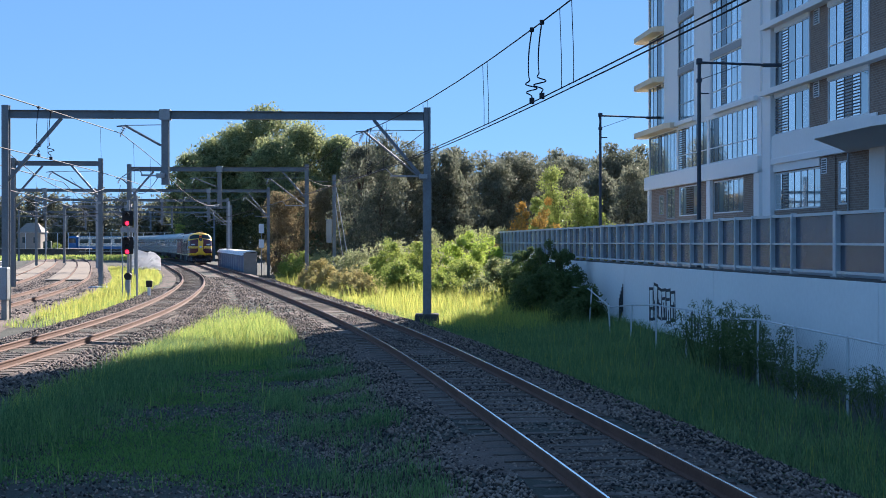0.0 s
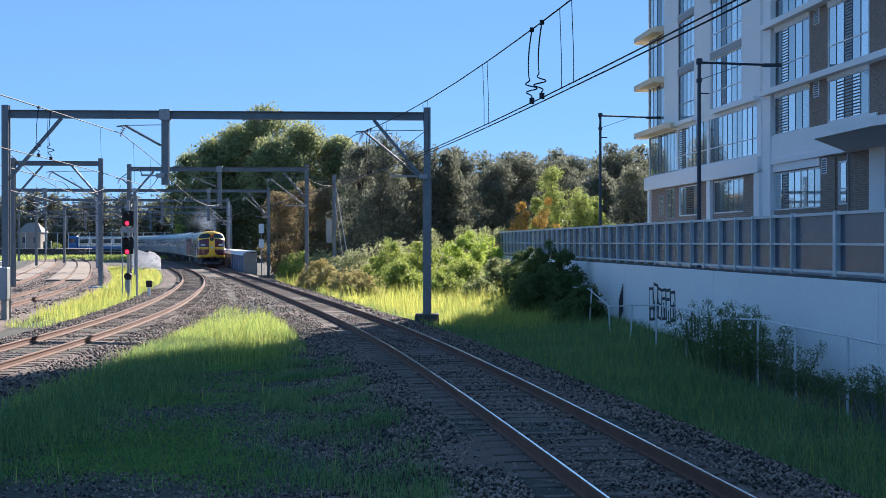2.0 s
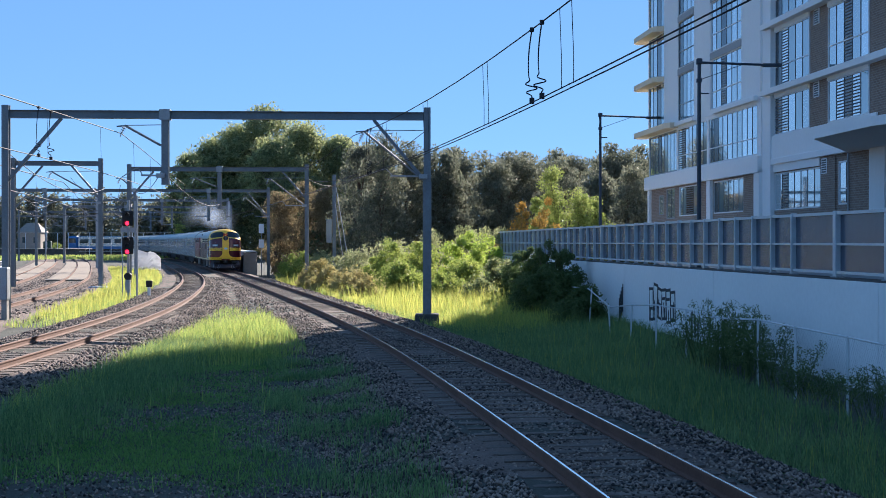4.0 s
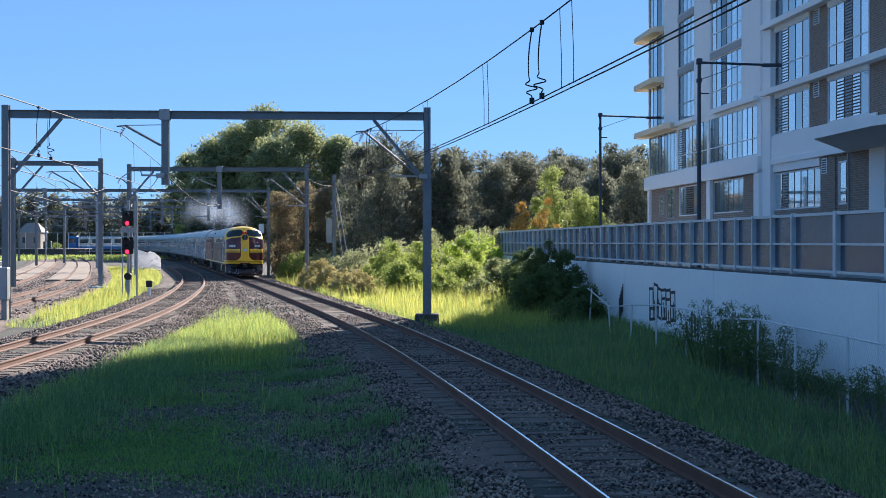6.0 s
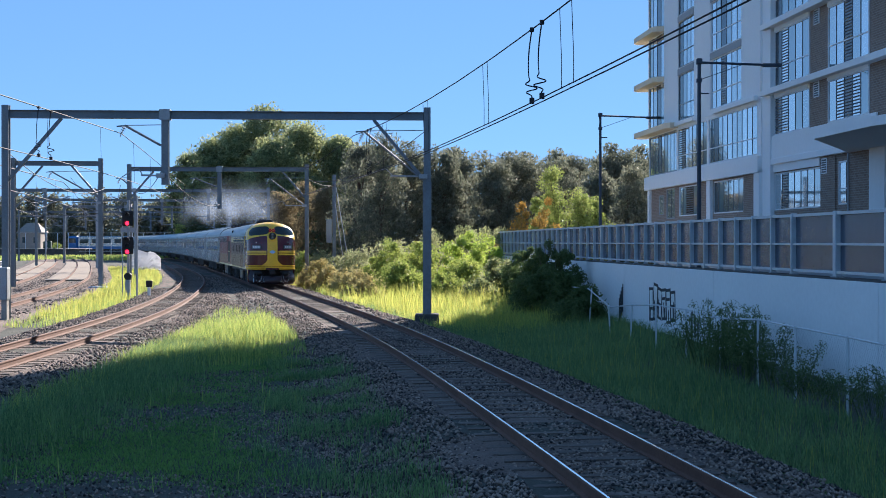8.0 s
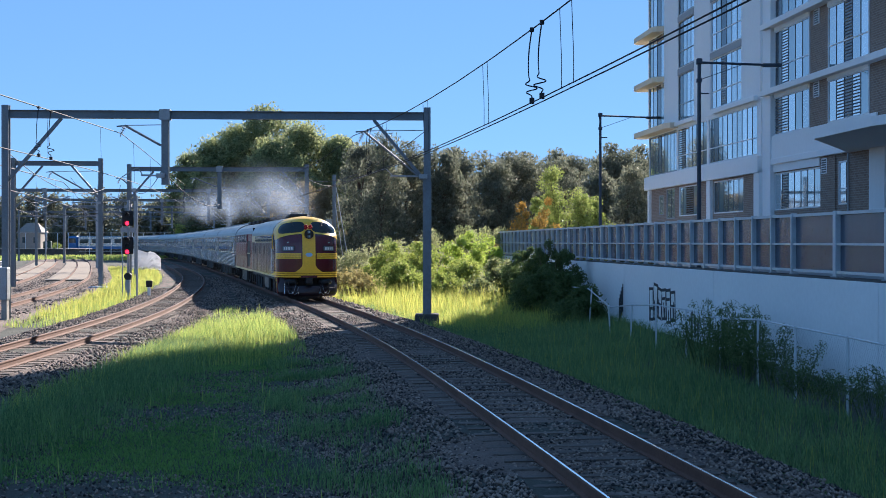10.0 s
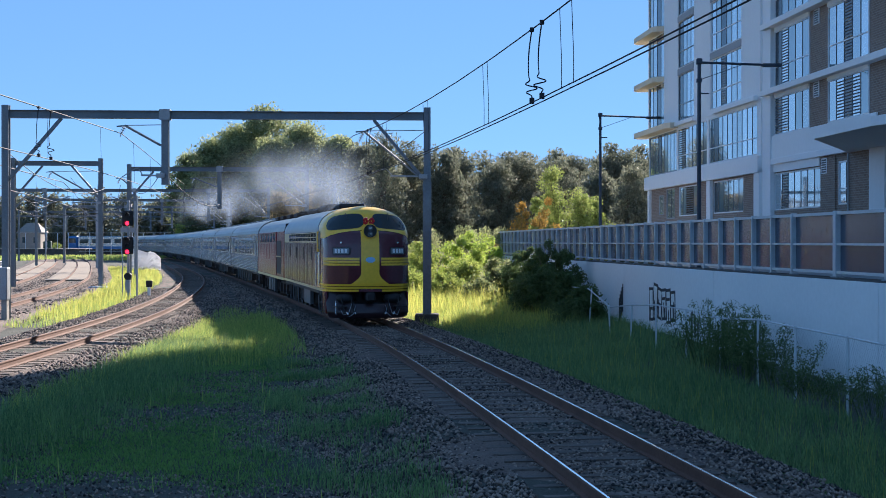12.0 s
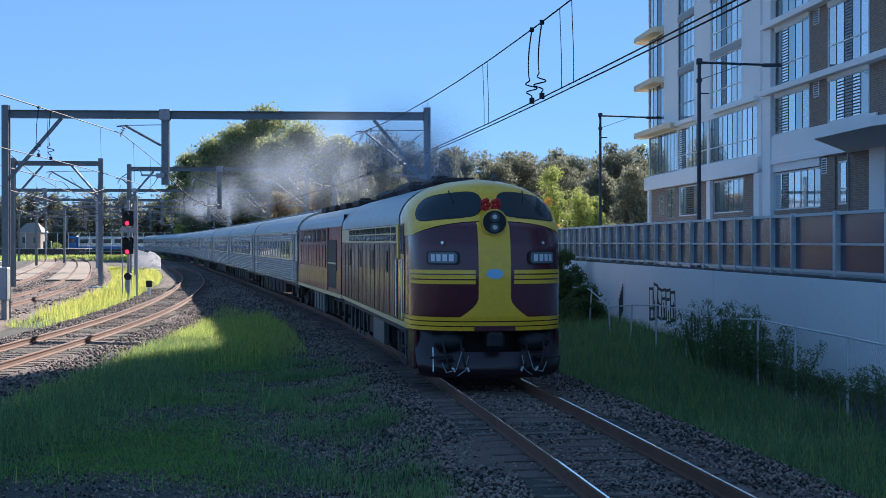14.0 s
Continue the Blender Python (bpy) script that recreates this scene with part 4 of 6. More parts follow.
def build_signal():
    s = thing("railway_signal", "two-headed railway signal showing red lights on a post", "signal", pose(-16.62, 73, -0.55))
    part("post", rod((0, 0.15, 0), (0, 0.15, 5.4), 0.07, seg=10), M["steel"], s)
    part("ladder", beam((-0.35, 0.3, 0), (-0.35, 0.3, 4.6), 0.05, 0.05), M["steel"], s)
    part("ladder", beam((0.42, 0.3, 0), (0.42, 0.3, 5.6), 0.09, 0.09), M["steel"], s)
    for z, n in ((4.42, 2), (3.0, 3)):
        head = part("signal_head", box(-0.29, 0.29, -0.1, 0.1, z - 0.45 if n == 3 else z - .38, z + 0.45 if n == 3 else z + .42, bevel=0.05), M["black"], s, "black signal head")
        for k in range(n):
            zz = z + (0.28 if n == 3 else 0.18) - k * (0.3 if n == 3 else 0.42)
            hood = bmesh.new()
            arc = [[hood.verts.new((math.cos(a) * r, y, zz + math.sin(a) * r)) for a in np.linspace(-0.3, math.pi + 0.3, 13)] for r, y in ((0.15, -0.09), (0.15, -0.32), (0.13, -0.32), (0.13, -0.09))]
            for j in range(4):
                for i in range(12):
                    hood.faces.new((arc[j][i], arc[j][i + 1], arc[(j + 1) % 4][i + 1], arc[(j + 1) % 4][i]))
            part("hood", hood, M["black"], head)
            lit = k == n - 1
            part("lens", rod((0, -0.105, zz), (0, -0.125, zz), 0.11 if lit else 0.1, seg=14), M["signal_red" if lit else "black"], head, "lit red lens" if lit else "unlit lens")
    part("backboard", box(-0.42, 0.42, 0.12, 0.16, 3.72, 3.95), M["steel"], s)
    part("marker_light", rod((0, -0.05, 1.38), (0, 0.1, 1.38), 0.2, seg=16), M["black"], s, "small round black marker light")
    part("cabinet", box(-0.12, 0.12, -0.1, 0.1, 0.1, 1.2), M["steel"], s)
    d = thing("ground_signal", "small dwarf signal on a white post", "signal", pose(-15.6, 73.5, -0.5))
    part("post", rod((0, 0, 0), (0, 0, 0.75), 0.09, seg=10), M["white_plate"], d)
    part("head", box(-0.16, 0.16, -0.1, 0.1, 0.75, 1.1, bevel=0.03), M["black"], d)


def build_lamps():
    for x, y, n, lab in ((10.54, 57, 3.3, "dark street lamp with a long arm behind the fence"), (9.2, 81, 3.4, "dark street lamp with a long arm further along the fence")):
        p = thing("street_lamp", lab, "street lamp", pose(x, y, 1.4), group="street lamps")
        top = 8.75
        part("pole", rod((0, 0, 0), (0, 0, top), 0.10, seg=10, r2=0.07), M["lamp_dark"], p)
        part("arm", rod((0, 0, top - 0.12), (n * 0.8, 0, top - 0.22), 0.05, seg=8), M["lamp_dark"], p)
        part("tie_rod", rod((0, 0, top - 0.85), (n * 0.55, 0, top - 0.2), 0.015, seg=5), M["lamp_dark"], p)
        part("lamp_head", box(n * 0.78, n + 0.1, -0.13, 0.13, top - 0.31, top - 0.17, bevel=0.04), M["lamp_dark"], p)
        part("collar", box(-.12, .12, -.12, .12, top - .2, top + .04, bevel=0.03), M["lamp_dark"], p)
        part("step_bar", rod((0, 0, top - 1.4), (0.4, 0, top - 1.4), 0.03, seg=5), M["lamp_dark"], p)
        part("bracket", box(-.11, .11, -.11, .11, top - .95, top - .78, bevel=0.02), M["lamp_dark"], p)


# ---- leaves and grass ----
RNG = np.random.default_rng(7)


def leaf_cloud(clumps, per, size, mat, name, droop=0.0, flat=0.75):
    """Many small leaf blades gathered in clumps; clumps are (x, y, z, radius)."""
    cl = np.repeat(np.array(clumps, float), per, axis=0)
    n = len(cl)
    a = RNG.normal(size=(n, 3))
    a /= np.linalg.norm(a, axis=1)[:, None]
    rad = cl[:, 3] * RNG.random(n) ** 0.42
    c = cl[:, :3] + a * rad[:, None] * np.array([1, 1, flat])
    u = RNG.uniform(-1, 1, (n, 3))
    u[:, 2] -= 0.2 + droop
    u /= np.linalg.norm(u, axis=1)[:, None]
    v = np.cross(u, RNG.uniform(-1, 1, (n, 3)))
    v /= np.linalg.norm(v, axis=1)[:, None]
    L = (size * RNG.uniform(0.6, 1.3, n))[:, None] / 2
    W = (size * RNG.uniform(0.3, 0.55, n))[:, None] / 2
    co = np.stack([c - u * L, c + v * W, c + u * L, c - v * W], axis=1).reshape(-1, 3)
    return fast_mesh(name, co, 4, n, mat)


def fast_mesh(name, co, k, n, mat):
    """n separate faces of k corners each."""
    me = bpy.data.meshes.new(name)
    me.vertices.add(len(co))
    me.vertices.foreach_set("co", co.astype(np.float32).ravel())
    me.loops.add(n * k)
    me.loops.foreach_set("vertex_index", np.arange(n * k, dtype=np.int32))
    me.polygons.add(n)
    me.polygons.foreach_set("loop_start", np.arange(0, n * k, k, dtype=np.int32))
    me.update(calc_edges=True)
    me.validate()
    me.materials.append(mat)
    return me


def tree(rnd, x, y, height, spread, mat, label, per=90, size=0.4, clumps=46, low=0.3, name="tree", shape=1.0,
         group="trees behind the railway", clump=(0.2, 0.42), droop=0.0, base=None):
    t = thing(name, label, "tree", pose(x, y, -0.5 if base is None else base), group=group)
    trunk = bmesh.new()
    top = height * 0.7
    r0 = max(0.06, height * 0.016)
    pts = [Vector((0, 0, 0))]
    for i in range(4):
        pts.append(pts[-1] + Vector((rnd.uniform(-.25, .25), rnd.uniform(-.25, .25), top / 4)))
    for i in range(4):
        rod(pts[i], pts[i + 1], r0 * (1 - 0.2 * i), trunk, 7, r0 * (1 - 0.2 * (i + 1)))
    cl = []
    for i in range(clumps):
        u = i / clumps
        z = height * (low + (0.97 - low) * u) - 0.3
        prof = (max(0.0, 1 - u ** 2.2)) ** 0.5 * shape + (1 - shape) * (1 - u) if u > 0.35 else 0.7 + 0.75 * u
        a = i * 2.39996 + rnd.uniform(-.5, .5)
        rr = spread * prof * rnd.uniform(0.2, 0.95)
        c = Vector((math.cos(a) * rr, math.sin(a) * rr, z + rnd.uniform(-.5, .5)))
        cl.append((c.x, c.y, c.z, spread * rnd.uniform(*clump)))
        if i % 4 == 0:
            rod(pts[min(3, 1 + int(3 * u))], c, r0 * 0.4, trunk, 5, r0 * 0.1)
    part("trunk", trunk, M["bark"], t)
    part("crown", leaf_cloud(cl, per, size, M[mat], "crown", droop), None, t)
    return t


def bush(rnd, x, y, h, w, mat, label, per=130, size=0.16, n=16, z=-0.6, group="scrub beside the line"):
    t = thing("bush", label, "bush", pose(x, y, z), group=group)
    st = bmesh.new()
    cl = []
    for i in range(n):
        a, rr = rnd.uniform(0, 6.28), w * rnd.random() ** 0.6
        zz = h * rnd.uniform(0.05, 1.0) * (1 - 0.55 * (rr / w) ** 2)
        cl.append((math.cos(a) * rr, math.sin(a) * rr, zz, w * rnd.uniform(0.13, 0.34)))
        if i % 3 == 0:
            rod((0, 0, 0), (cl[-1][0], cl[-1][1], zz + 0.2), 0.025, st, 5, 0.006)
    part("stem", st, M["bark"], t, kind="stuff")
    cl += [(rnd.uniform(-.5, .5) * w, rnd.uniform(-.5, .5) * w, h * rnd.uniform(.2, .6), w * 0.8) for _ in range(6)]
    part("foliage", leaf_cloud(cl, per, size, M[mat], "foliage", flat=1.0), None, t)
    return t


def build_trees():
    rnd = random.Random(11)
    for i in range(18):                                  # the row of she-oaks behind the scrub
        x = -7.5 + i * 2.0 + rnd.uniform(-.6, .6)
        y = 124 + rnd.uniform(-5, 9)
        tree(rnd, x, y, rnd.uniform(10.2, 12.0) + (0.9 if i < 3 else 0), rnd.uniform(2.4, 3.1), "leaf_oak", "tall dark she-oak tree in a row behind the scrub",
             low=0.06, size=0.30, per=190, clumps=58, clump=(0.24, 0.5), droop=0.4)
    for i in range(10):
        x = -7.5 + i * 3.9 + rnd.uniform(-1, 1)
        tree(rnd, x, 143 + rnd.uniform(-4, 4), rnd.uniform(11.4, 13.2), 3.6, "leaf_oak", "tall dark she-oak tree in the second row",
             low=0.06, size=0.45, per=120, clumps=50, clump=(0.26, 0.5), droop=0.4)
    for x, y, h, s in ((-33.0, 256, 28.3, 9.0), (-38.5, 258, 25.0, 7.0), (-25.5, 252, 25.0, 7.6), (-41.5, 250, 21.5, 6.4), (-18.5, 250, 22.5, 6.6), (-47.5, 262, 20.0, 5.4), (-29.5, 244, 21.5, 7.5), (-12.5, 246, 20.0, 6)):
        tree(rnd, x, y, h, s, "leaf_olive", "large rounded olive-green tree with sunlit crown", clumps=120, per=170, size=0.62, shape=0.95, low=0.25, clump=(0.22, 0.4))
    for x, y, h, s in ((-16.7, 143, 8.8, 2.3), (-14.3, 142, 9.6, 2.8), (-12.0, 140, 9.0, 2.4)):
        tree(rnd, x, y, h, s, "leaf_brown", "brownish weeping tree at the edge of the scrub", clumps=50, per=230, size=0.24, low=0.06, droop=0.8, clump=(0.25, 0.5))
    for x, y, h, s in ((7.7, 98, 8.6, 1.7), (9.6, 97, 6.8, 1.6), (10.9, 99, 6.3, 1.4), (6.9, 100, 6.4, 1.2)):
        tree(rnd, x, y, h, s, "leaf_poplar", "young light green tree standing beyond the fence", clumps=40, per=190, size=0.2, low=0.12, shape=0.5, clump=(0.28, 0.55))
    for x, y in ((14.8, 108), (17.5, 112), (13.2, 116), (20, 110)):
        tree(rnd, x, y, rnd.uniform(8.6, 10), 2.6, "leaf_oak", "dark grey-green tree beside the apartment building", clumps=52, per=170, size=0.3, low=0.1, droop=0.4, clump=(0.25, 0.5))
    for i in range(26):                                   # behind the curve, on the left
        x = -110 + i * 3.0 + rnd.uniform(-2, 2)
        tree(rnd, x, 345 + rnd.uniform(-8, 25), rnd.uniform(12, 17), rnd.uniform(4.5, 6.5), "leaf_oak", "distant dark green tree behind the station",
             clumps=40, per=60, size=1.0, low=0.05, clump=(0.25, 0.5))
    tree(rnd, -43.6, 229, 6.4, 1.7, "leaf_bright", "small bright green tree beside the curve", clumps=24, per=90, size=0.3, low=0.2)
    # dark undergrowth, added to put in shade under the trees and block horizon glow
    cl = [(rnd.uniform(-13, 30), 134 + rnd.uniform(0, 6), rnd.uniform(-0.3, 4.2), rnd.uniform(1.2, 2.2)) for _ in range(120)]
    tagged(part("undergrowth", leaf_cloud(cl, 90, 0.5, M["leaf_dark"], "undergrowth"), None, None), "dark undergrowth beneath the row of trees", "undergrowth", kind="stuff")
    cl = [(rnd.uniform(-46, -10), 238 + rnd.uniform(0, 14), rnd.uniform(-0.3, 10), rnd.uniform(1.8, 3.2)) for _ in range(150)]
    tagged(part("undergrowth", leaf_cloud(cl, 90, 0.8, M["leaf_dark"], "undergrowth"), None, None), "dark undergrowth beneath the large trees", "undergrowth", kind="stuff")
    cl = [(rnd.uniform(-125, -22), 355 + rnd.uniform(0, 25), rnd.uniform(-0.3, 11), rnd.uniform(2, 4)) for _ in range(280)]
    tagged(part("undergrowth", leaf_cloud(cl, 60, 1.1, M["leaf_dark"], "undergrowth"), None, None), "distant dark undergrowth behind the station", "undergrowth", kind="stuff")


def build_scrub():
    rnd = random.Random(23)
    spots = [  # x, y, height, half width, foliage, label
        (-3.6, 92, 3.5, 1.8, "leaf_bright", "bright green leafy bush in sunlight"), (-1.2, 88, 3.3, 1.8, "leaf_bright", "bright green leafy bush in sunlight"),
        (1.4, 86, 4.3, 1.7, "leaf_lime", "lime green leafy bush in full sun"), (2.6, 83, 3.6, 1.4, "leaf_lime", "lime green leafy bush in full sun"),
        (-6.2, 97, 2.9, 2.0, "leaf_grey", "grey-green rounded bush in the scrub"), (-4.0, 100, 3.6, 2.2, "leaf_grey", "grey-green rounded bush in the scrub"), (-0.8, 98, 4.2, 2.2, "leaf_grey", "tall greyish bush in the scrub"),
        (3.4, 90, 4.1, 1.9, "leaf_grey", "tall greyish bush in the scrub"), (5.1, 92, 6.0, 1.9, "leaf_orange", "orange-tinged bush beyond the fence"), (6.5, 90, 6.3, 1.6, "leaf_orange", "orange-tinged bush beyond the fence"),
        (2.2, 96, 4.9, 2.0, "leaf_olive", "olive bush in the scrub"), (-2.4, 80, 2.0, 1.5, "leaf_bright", "bright green leafy bush in sunlight"), (1.2, 77, 2.3, 1.5, "leaf_bright", "bright green leafy bush in sunlight"),
        (2.9, 73, 2.4, 1.3, "leaf_olive", "olive bush in the scrub"), (-11.6, 112, 2.7, 1.7, "leaf_bright", "bright green leafy bush below a brownish tree"), (-9.4, 108, 2.5, 1.3, "leaf_grey", "grey-green rounded bush in the scrub"),
        (-7.2, 86, 1.6, 1.2, "leaf_dry", "dry straw-coloured weeds beside the track"), (-5.4, 82, 1.7, 1.3, "leaf_dry", "dry straw-coloured weeds beside the track"), (-8.2, 92, 2.0, 1.4, "leaf_dry", "dry straw-coloured weeds beside the track"),
        (-4.4, 76, 1.3, 1.1, "leaf_dry", "dry straw-coloured weeds beside the track"), (0.2, 72, 1.5, 1.2, "leaf_bright", "bright green leafy bush in sunlight"), (1.9, 69, 1.4, 1.0, "leaf_olive", "olive bush in the scrub")]
    for x, y, h, w, mat, lab in spots:
        bush(rnd, x, y, h, w, mat, lab, per=150, size=0.17, n=60)
    for x, y, h, w in ((3.9, 63, 2.9, 0.9), (4.5, 61, 3.3, 1.1), (5.1, 59, 3.2, 0.9), (3.7, 59.5, 1.6, 0.8), (4.0, 56.5, 2.3, 1.1), (4.9, 55, 2.1, 0.9), (5.3, 52, 1.6, 0.9), (3.6, 66, 2.6, 0.9)):
        bush(rnd, x, y, h, w, "weed", "dark green creeper-covered bush against the wall end", per=220, size=0.11, n=80, group="bushes along the wall")
    for y, off, h in ((51, -.9, .9), (36.0, .1, 1.3), (34.9, .2, 1.6), (33.8, -.2, 1.5), (32.8, .2, 1.4), (31.9, .0, 1.2), (30.8, .3, .9), (27.8, .2, 0.6), (25.2, .3, .8), (23.2, .5, .6)):
        x = 9.8 - 0.0857 * y + off
        weeds = thing("tall_weed", "tall dark stalky weeds along the wire fence", "weed", pose(x, y, -0.55), group="weeds along the fence")
        st, cl = bmesh.new(), []
        for k in range(24):
            a, rr, hh = rnd.uniform(0, 6.28), rnd.uniform(0.1, 0.9), h * rnd.uniform(0.6, 1.15)
            tip = (math.cos(a) * rr * 1.2, math.sin(a) * rr * 1.4, hh)
            rod((math.cos(a) * rr * .7, math.sin(a) * rr, 0), tip, 0.012, st, 4, 0.004)
            for q in (0.45, 0.7, 0.92):
                cl.append((tip[0] * (.6 + .4 * q), tip[1] * (.7 + .3 * q), hh * q, 0.16))
        part("stem", st, M["weed"], weeds, kind="stuff")
        part("foliage", leaf_cloud(cl, 38, 0.06, M["weed"], "foliage"), None, weeds)


def blades(name, label, pts, height, width, mat, lean=0.35):
    """Bent grass blades rooted at pts (n x 3), each a quad and a tip."""
    n = len(pts)
    h = height * RNG.uniform(0.45, 1.25, n)
    a = RNG.uniform(0, 2 * np.pi, n)
    d = np.stack([np.cos(a), np.sin(a), np.zeros(n)], 1)
    s = np.stack([-np.sin(a), np.cos(a), np.zeros(n)], 1)
    w = (width * RNG.uniform(0.6, 1.4, n))[:, None]
    up = np.array([0, 0, 1.0])
    ln = (lean * RNG.uniform(0.2, 1.3, n) * h)[:, None]
    mid = pts + up * (h * 0.55)[:, None] + d * ln * 0.3
    tip = pts + up * (h * 0.95)[:, None] + d * ln
    b0, b1 = pts - s * w / 2, pts + s * w / 2
    m0, m1 = mid - s * w * 0.4, mid + s * w * 0.4
    quads = np.stack([b0, b1, m1, m0], 1).reshape(-1, 3)
    tips = np.stack([m0, m1, tip + s * w * .06, tip - s * w * .06], 1).reshape(-1, 3)
    me = fast_mesh(name, np.concatenate([quads, tips]), 4, 2 * n, M[mat])
    o = new(name, me)
    return tagged(o, label, "grass", kind="stuff")


def scatter(n, x0, x1, y0, y1, keep, power=1.0):
    """Random roots on the ground inside a stretch of the plan, denser nearby when power > 1; keep(x, y) gives the chance."""
    out = []
    rnd = random.Random(int(n + x0 * 7 + y0 * 13))
    while len(out) < n:
        x, y = rnd.uniform(x0, x1), y0 + (y1 - y0) * rnd.random() ** power
        if rnd.random() < keep(x, y):
            out.append((x, y, ground_z(x, y) - 0.01))
    return np.array(out)


def main_off(x, y):
    return x - MAIN.at_y(y)


def loop_off(x, y):
    return x - LOOP.at_y(y)


def build_grass():
    def patch(x, y, s, k=0.0):
        return noise.noise((x * s, y * s, 4.0 + k))

    def lawn(x, y):
        if main_off(x, y) > -2.9 or loop_off(x, y) < 2.7:
            return 0.0
        edge = smooth_step(-3.4, -5.4, main_off(x, y) + 0.8 * patch(x, y, .5)) if y < 30 else smooth_step(-2.9, -3.6, main_off(x, y))
        return max(0.02, edge * (0.6 + 1.5 * patch(x, y, .35) + 0.5 * patch(x, y, 1.4)) * smooth_step(11.5, 15, y + 0.5 * x + 2.0))
    blades("lawn_grass", "short green grass between the tracks", scatter(64000, -13, 1.0, 11, 40, lawn, 1.25), 0.07, 0.013, "lawn", 0.9)

    def tall_left(x, y):
        if main_off(x, y) > -2.7 or loop_off(x, y) < 2.6:
            return 0.0
        near_edge = smooth_step(3.9, 2.7, loop_off(x, y)) * (1 if y < 36 else 0.3)
        mid = smooth_step(-2.4, -3.6, main_off(x, y)) * smooth_step(-5.6, -4.2, main_off(x, y))
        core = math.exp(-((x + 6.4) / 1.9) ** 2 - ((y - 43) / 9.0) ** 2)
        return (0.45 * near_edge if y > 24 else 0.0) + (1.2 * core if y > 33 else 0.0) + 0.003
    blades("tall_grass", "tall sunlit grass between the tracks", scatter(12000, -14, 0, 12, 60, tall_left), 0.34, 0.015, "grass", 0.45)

    def edge_left(x, y):
        e = loop_off(x, y)
        return smooth_step(2.6, 3.1, e) * smooth_step(5.6, 3.4, e + 0.6 * patch(x, y, .5))
    blades("edge_grass", "tall soft green grass along the loop track", scatter(14000, -14, -3, 12, 40, edge_left), 0.36, 0.010, "shade_grass", 0.6)

    def gravel_weeds(x, y):
        d = main_off(x, y)
        return max(0.0, 0.25 + patch(x, y, .8, 3) * 1.6) * smooth_step(-4.8, -3.6, d) * smooth_step(-1.9, -2.6, d)
    blades("gravel_grass", "thin grass growing through the gravel", scatter(9000, -6, 3, 11, 34, gravel_weeds), 0.22, 0.010, "shade_grass", 0.6)

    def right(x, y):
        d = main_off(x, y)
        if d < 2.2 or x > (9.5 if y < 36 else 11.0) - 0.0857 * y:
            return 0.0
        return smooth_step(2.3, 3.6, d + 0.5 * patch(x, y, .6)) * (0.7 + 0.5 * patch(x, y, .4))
    # beside the wall: the darker grass copy, coloured for the building's shadow
    blades("tall_grass", "tall shaded grass beside the retaining wall", scatter(64000, -4, 11, 14, 66, right, 1.15), 0.38, 0.011, "shade_grass", 0.7)

    blades("seed_heads", "tall dry seed stalks in the shaded grass", scatter(2800, -4, 11, 14, 66, right), 0.62, 0.007, "dry_grass", 0.3)

    def field(x, y):
        d = main_off(x, y)
        if d < 2.3 or x > 10.9 - 0.0857 * y:
            return 0.0
        return smooth_step(2.4, 3.4, d) * (0.8 + 0.4 * patch(x, y, .25))
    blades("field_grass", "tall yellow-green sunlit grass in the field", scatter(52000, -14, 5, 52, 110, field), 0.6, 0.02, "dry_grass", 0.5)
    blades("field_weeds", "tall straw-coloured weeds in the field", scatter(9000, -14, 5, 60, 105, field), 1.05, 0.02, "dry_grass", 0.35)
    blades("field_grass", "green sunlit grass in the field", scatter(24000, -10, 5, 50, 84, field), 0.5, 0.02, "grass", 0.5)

    def side(x, y):
        l, a = loop_off(x, y), x - FAR_A.at_y(y)
        if l > -2.2 or a < 2.6:
            return 0.0
        return smooth_step(-2.2, -3.0, l) * (0.6 + 0.9 * patch(x, y, .3, 8))
    blades("verge_grass", "sunlit grass on the verge beside the signal", scatter(26000, -36, -11, 48, 150, side), 0.30, 0.018, "grass", 0.4)
    blades("verge_grass", "dry yellow grass on the verge", scatter(12000, -36, -11, 52, 150, side), 0.5, 0.02, "dry_grass", 0.4)
    blades("verge_grass", "bright grass below the station platform", scatter(5000, -82, -48, 225, 270, lambda x, y: 1.0), 0.7, 0.12, "grass", 0.4)


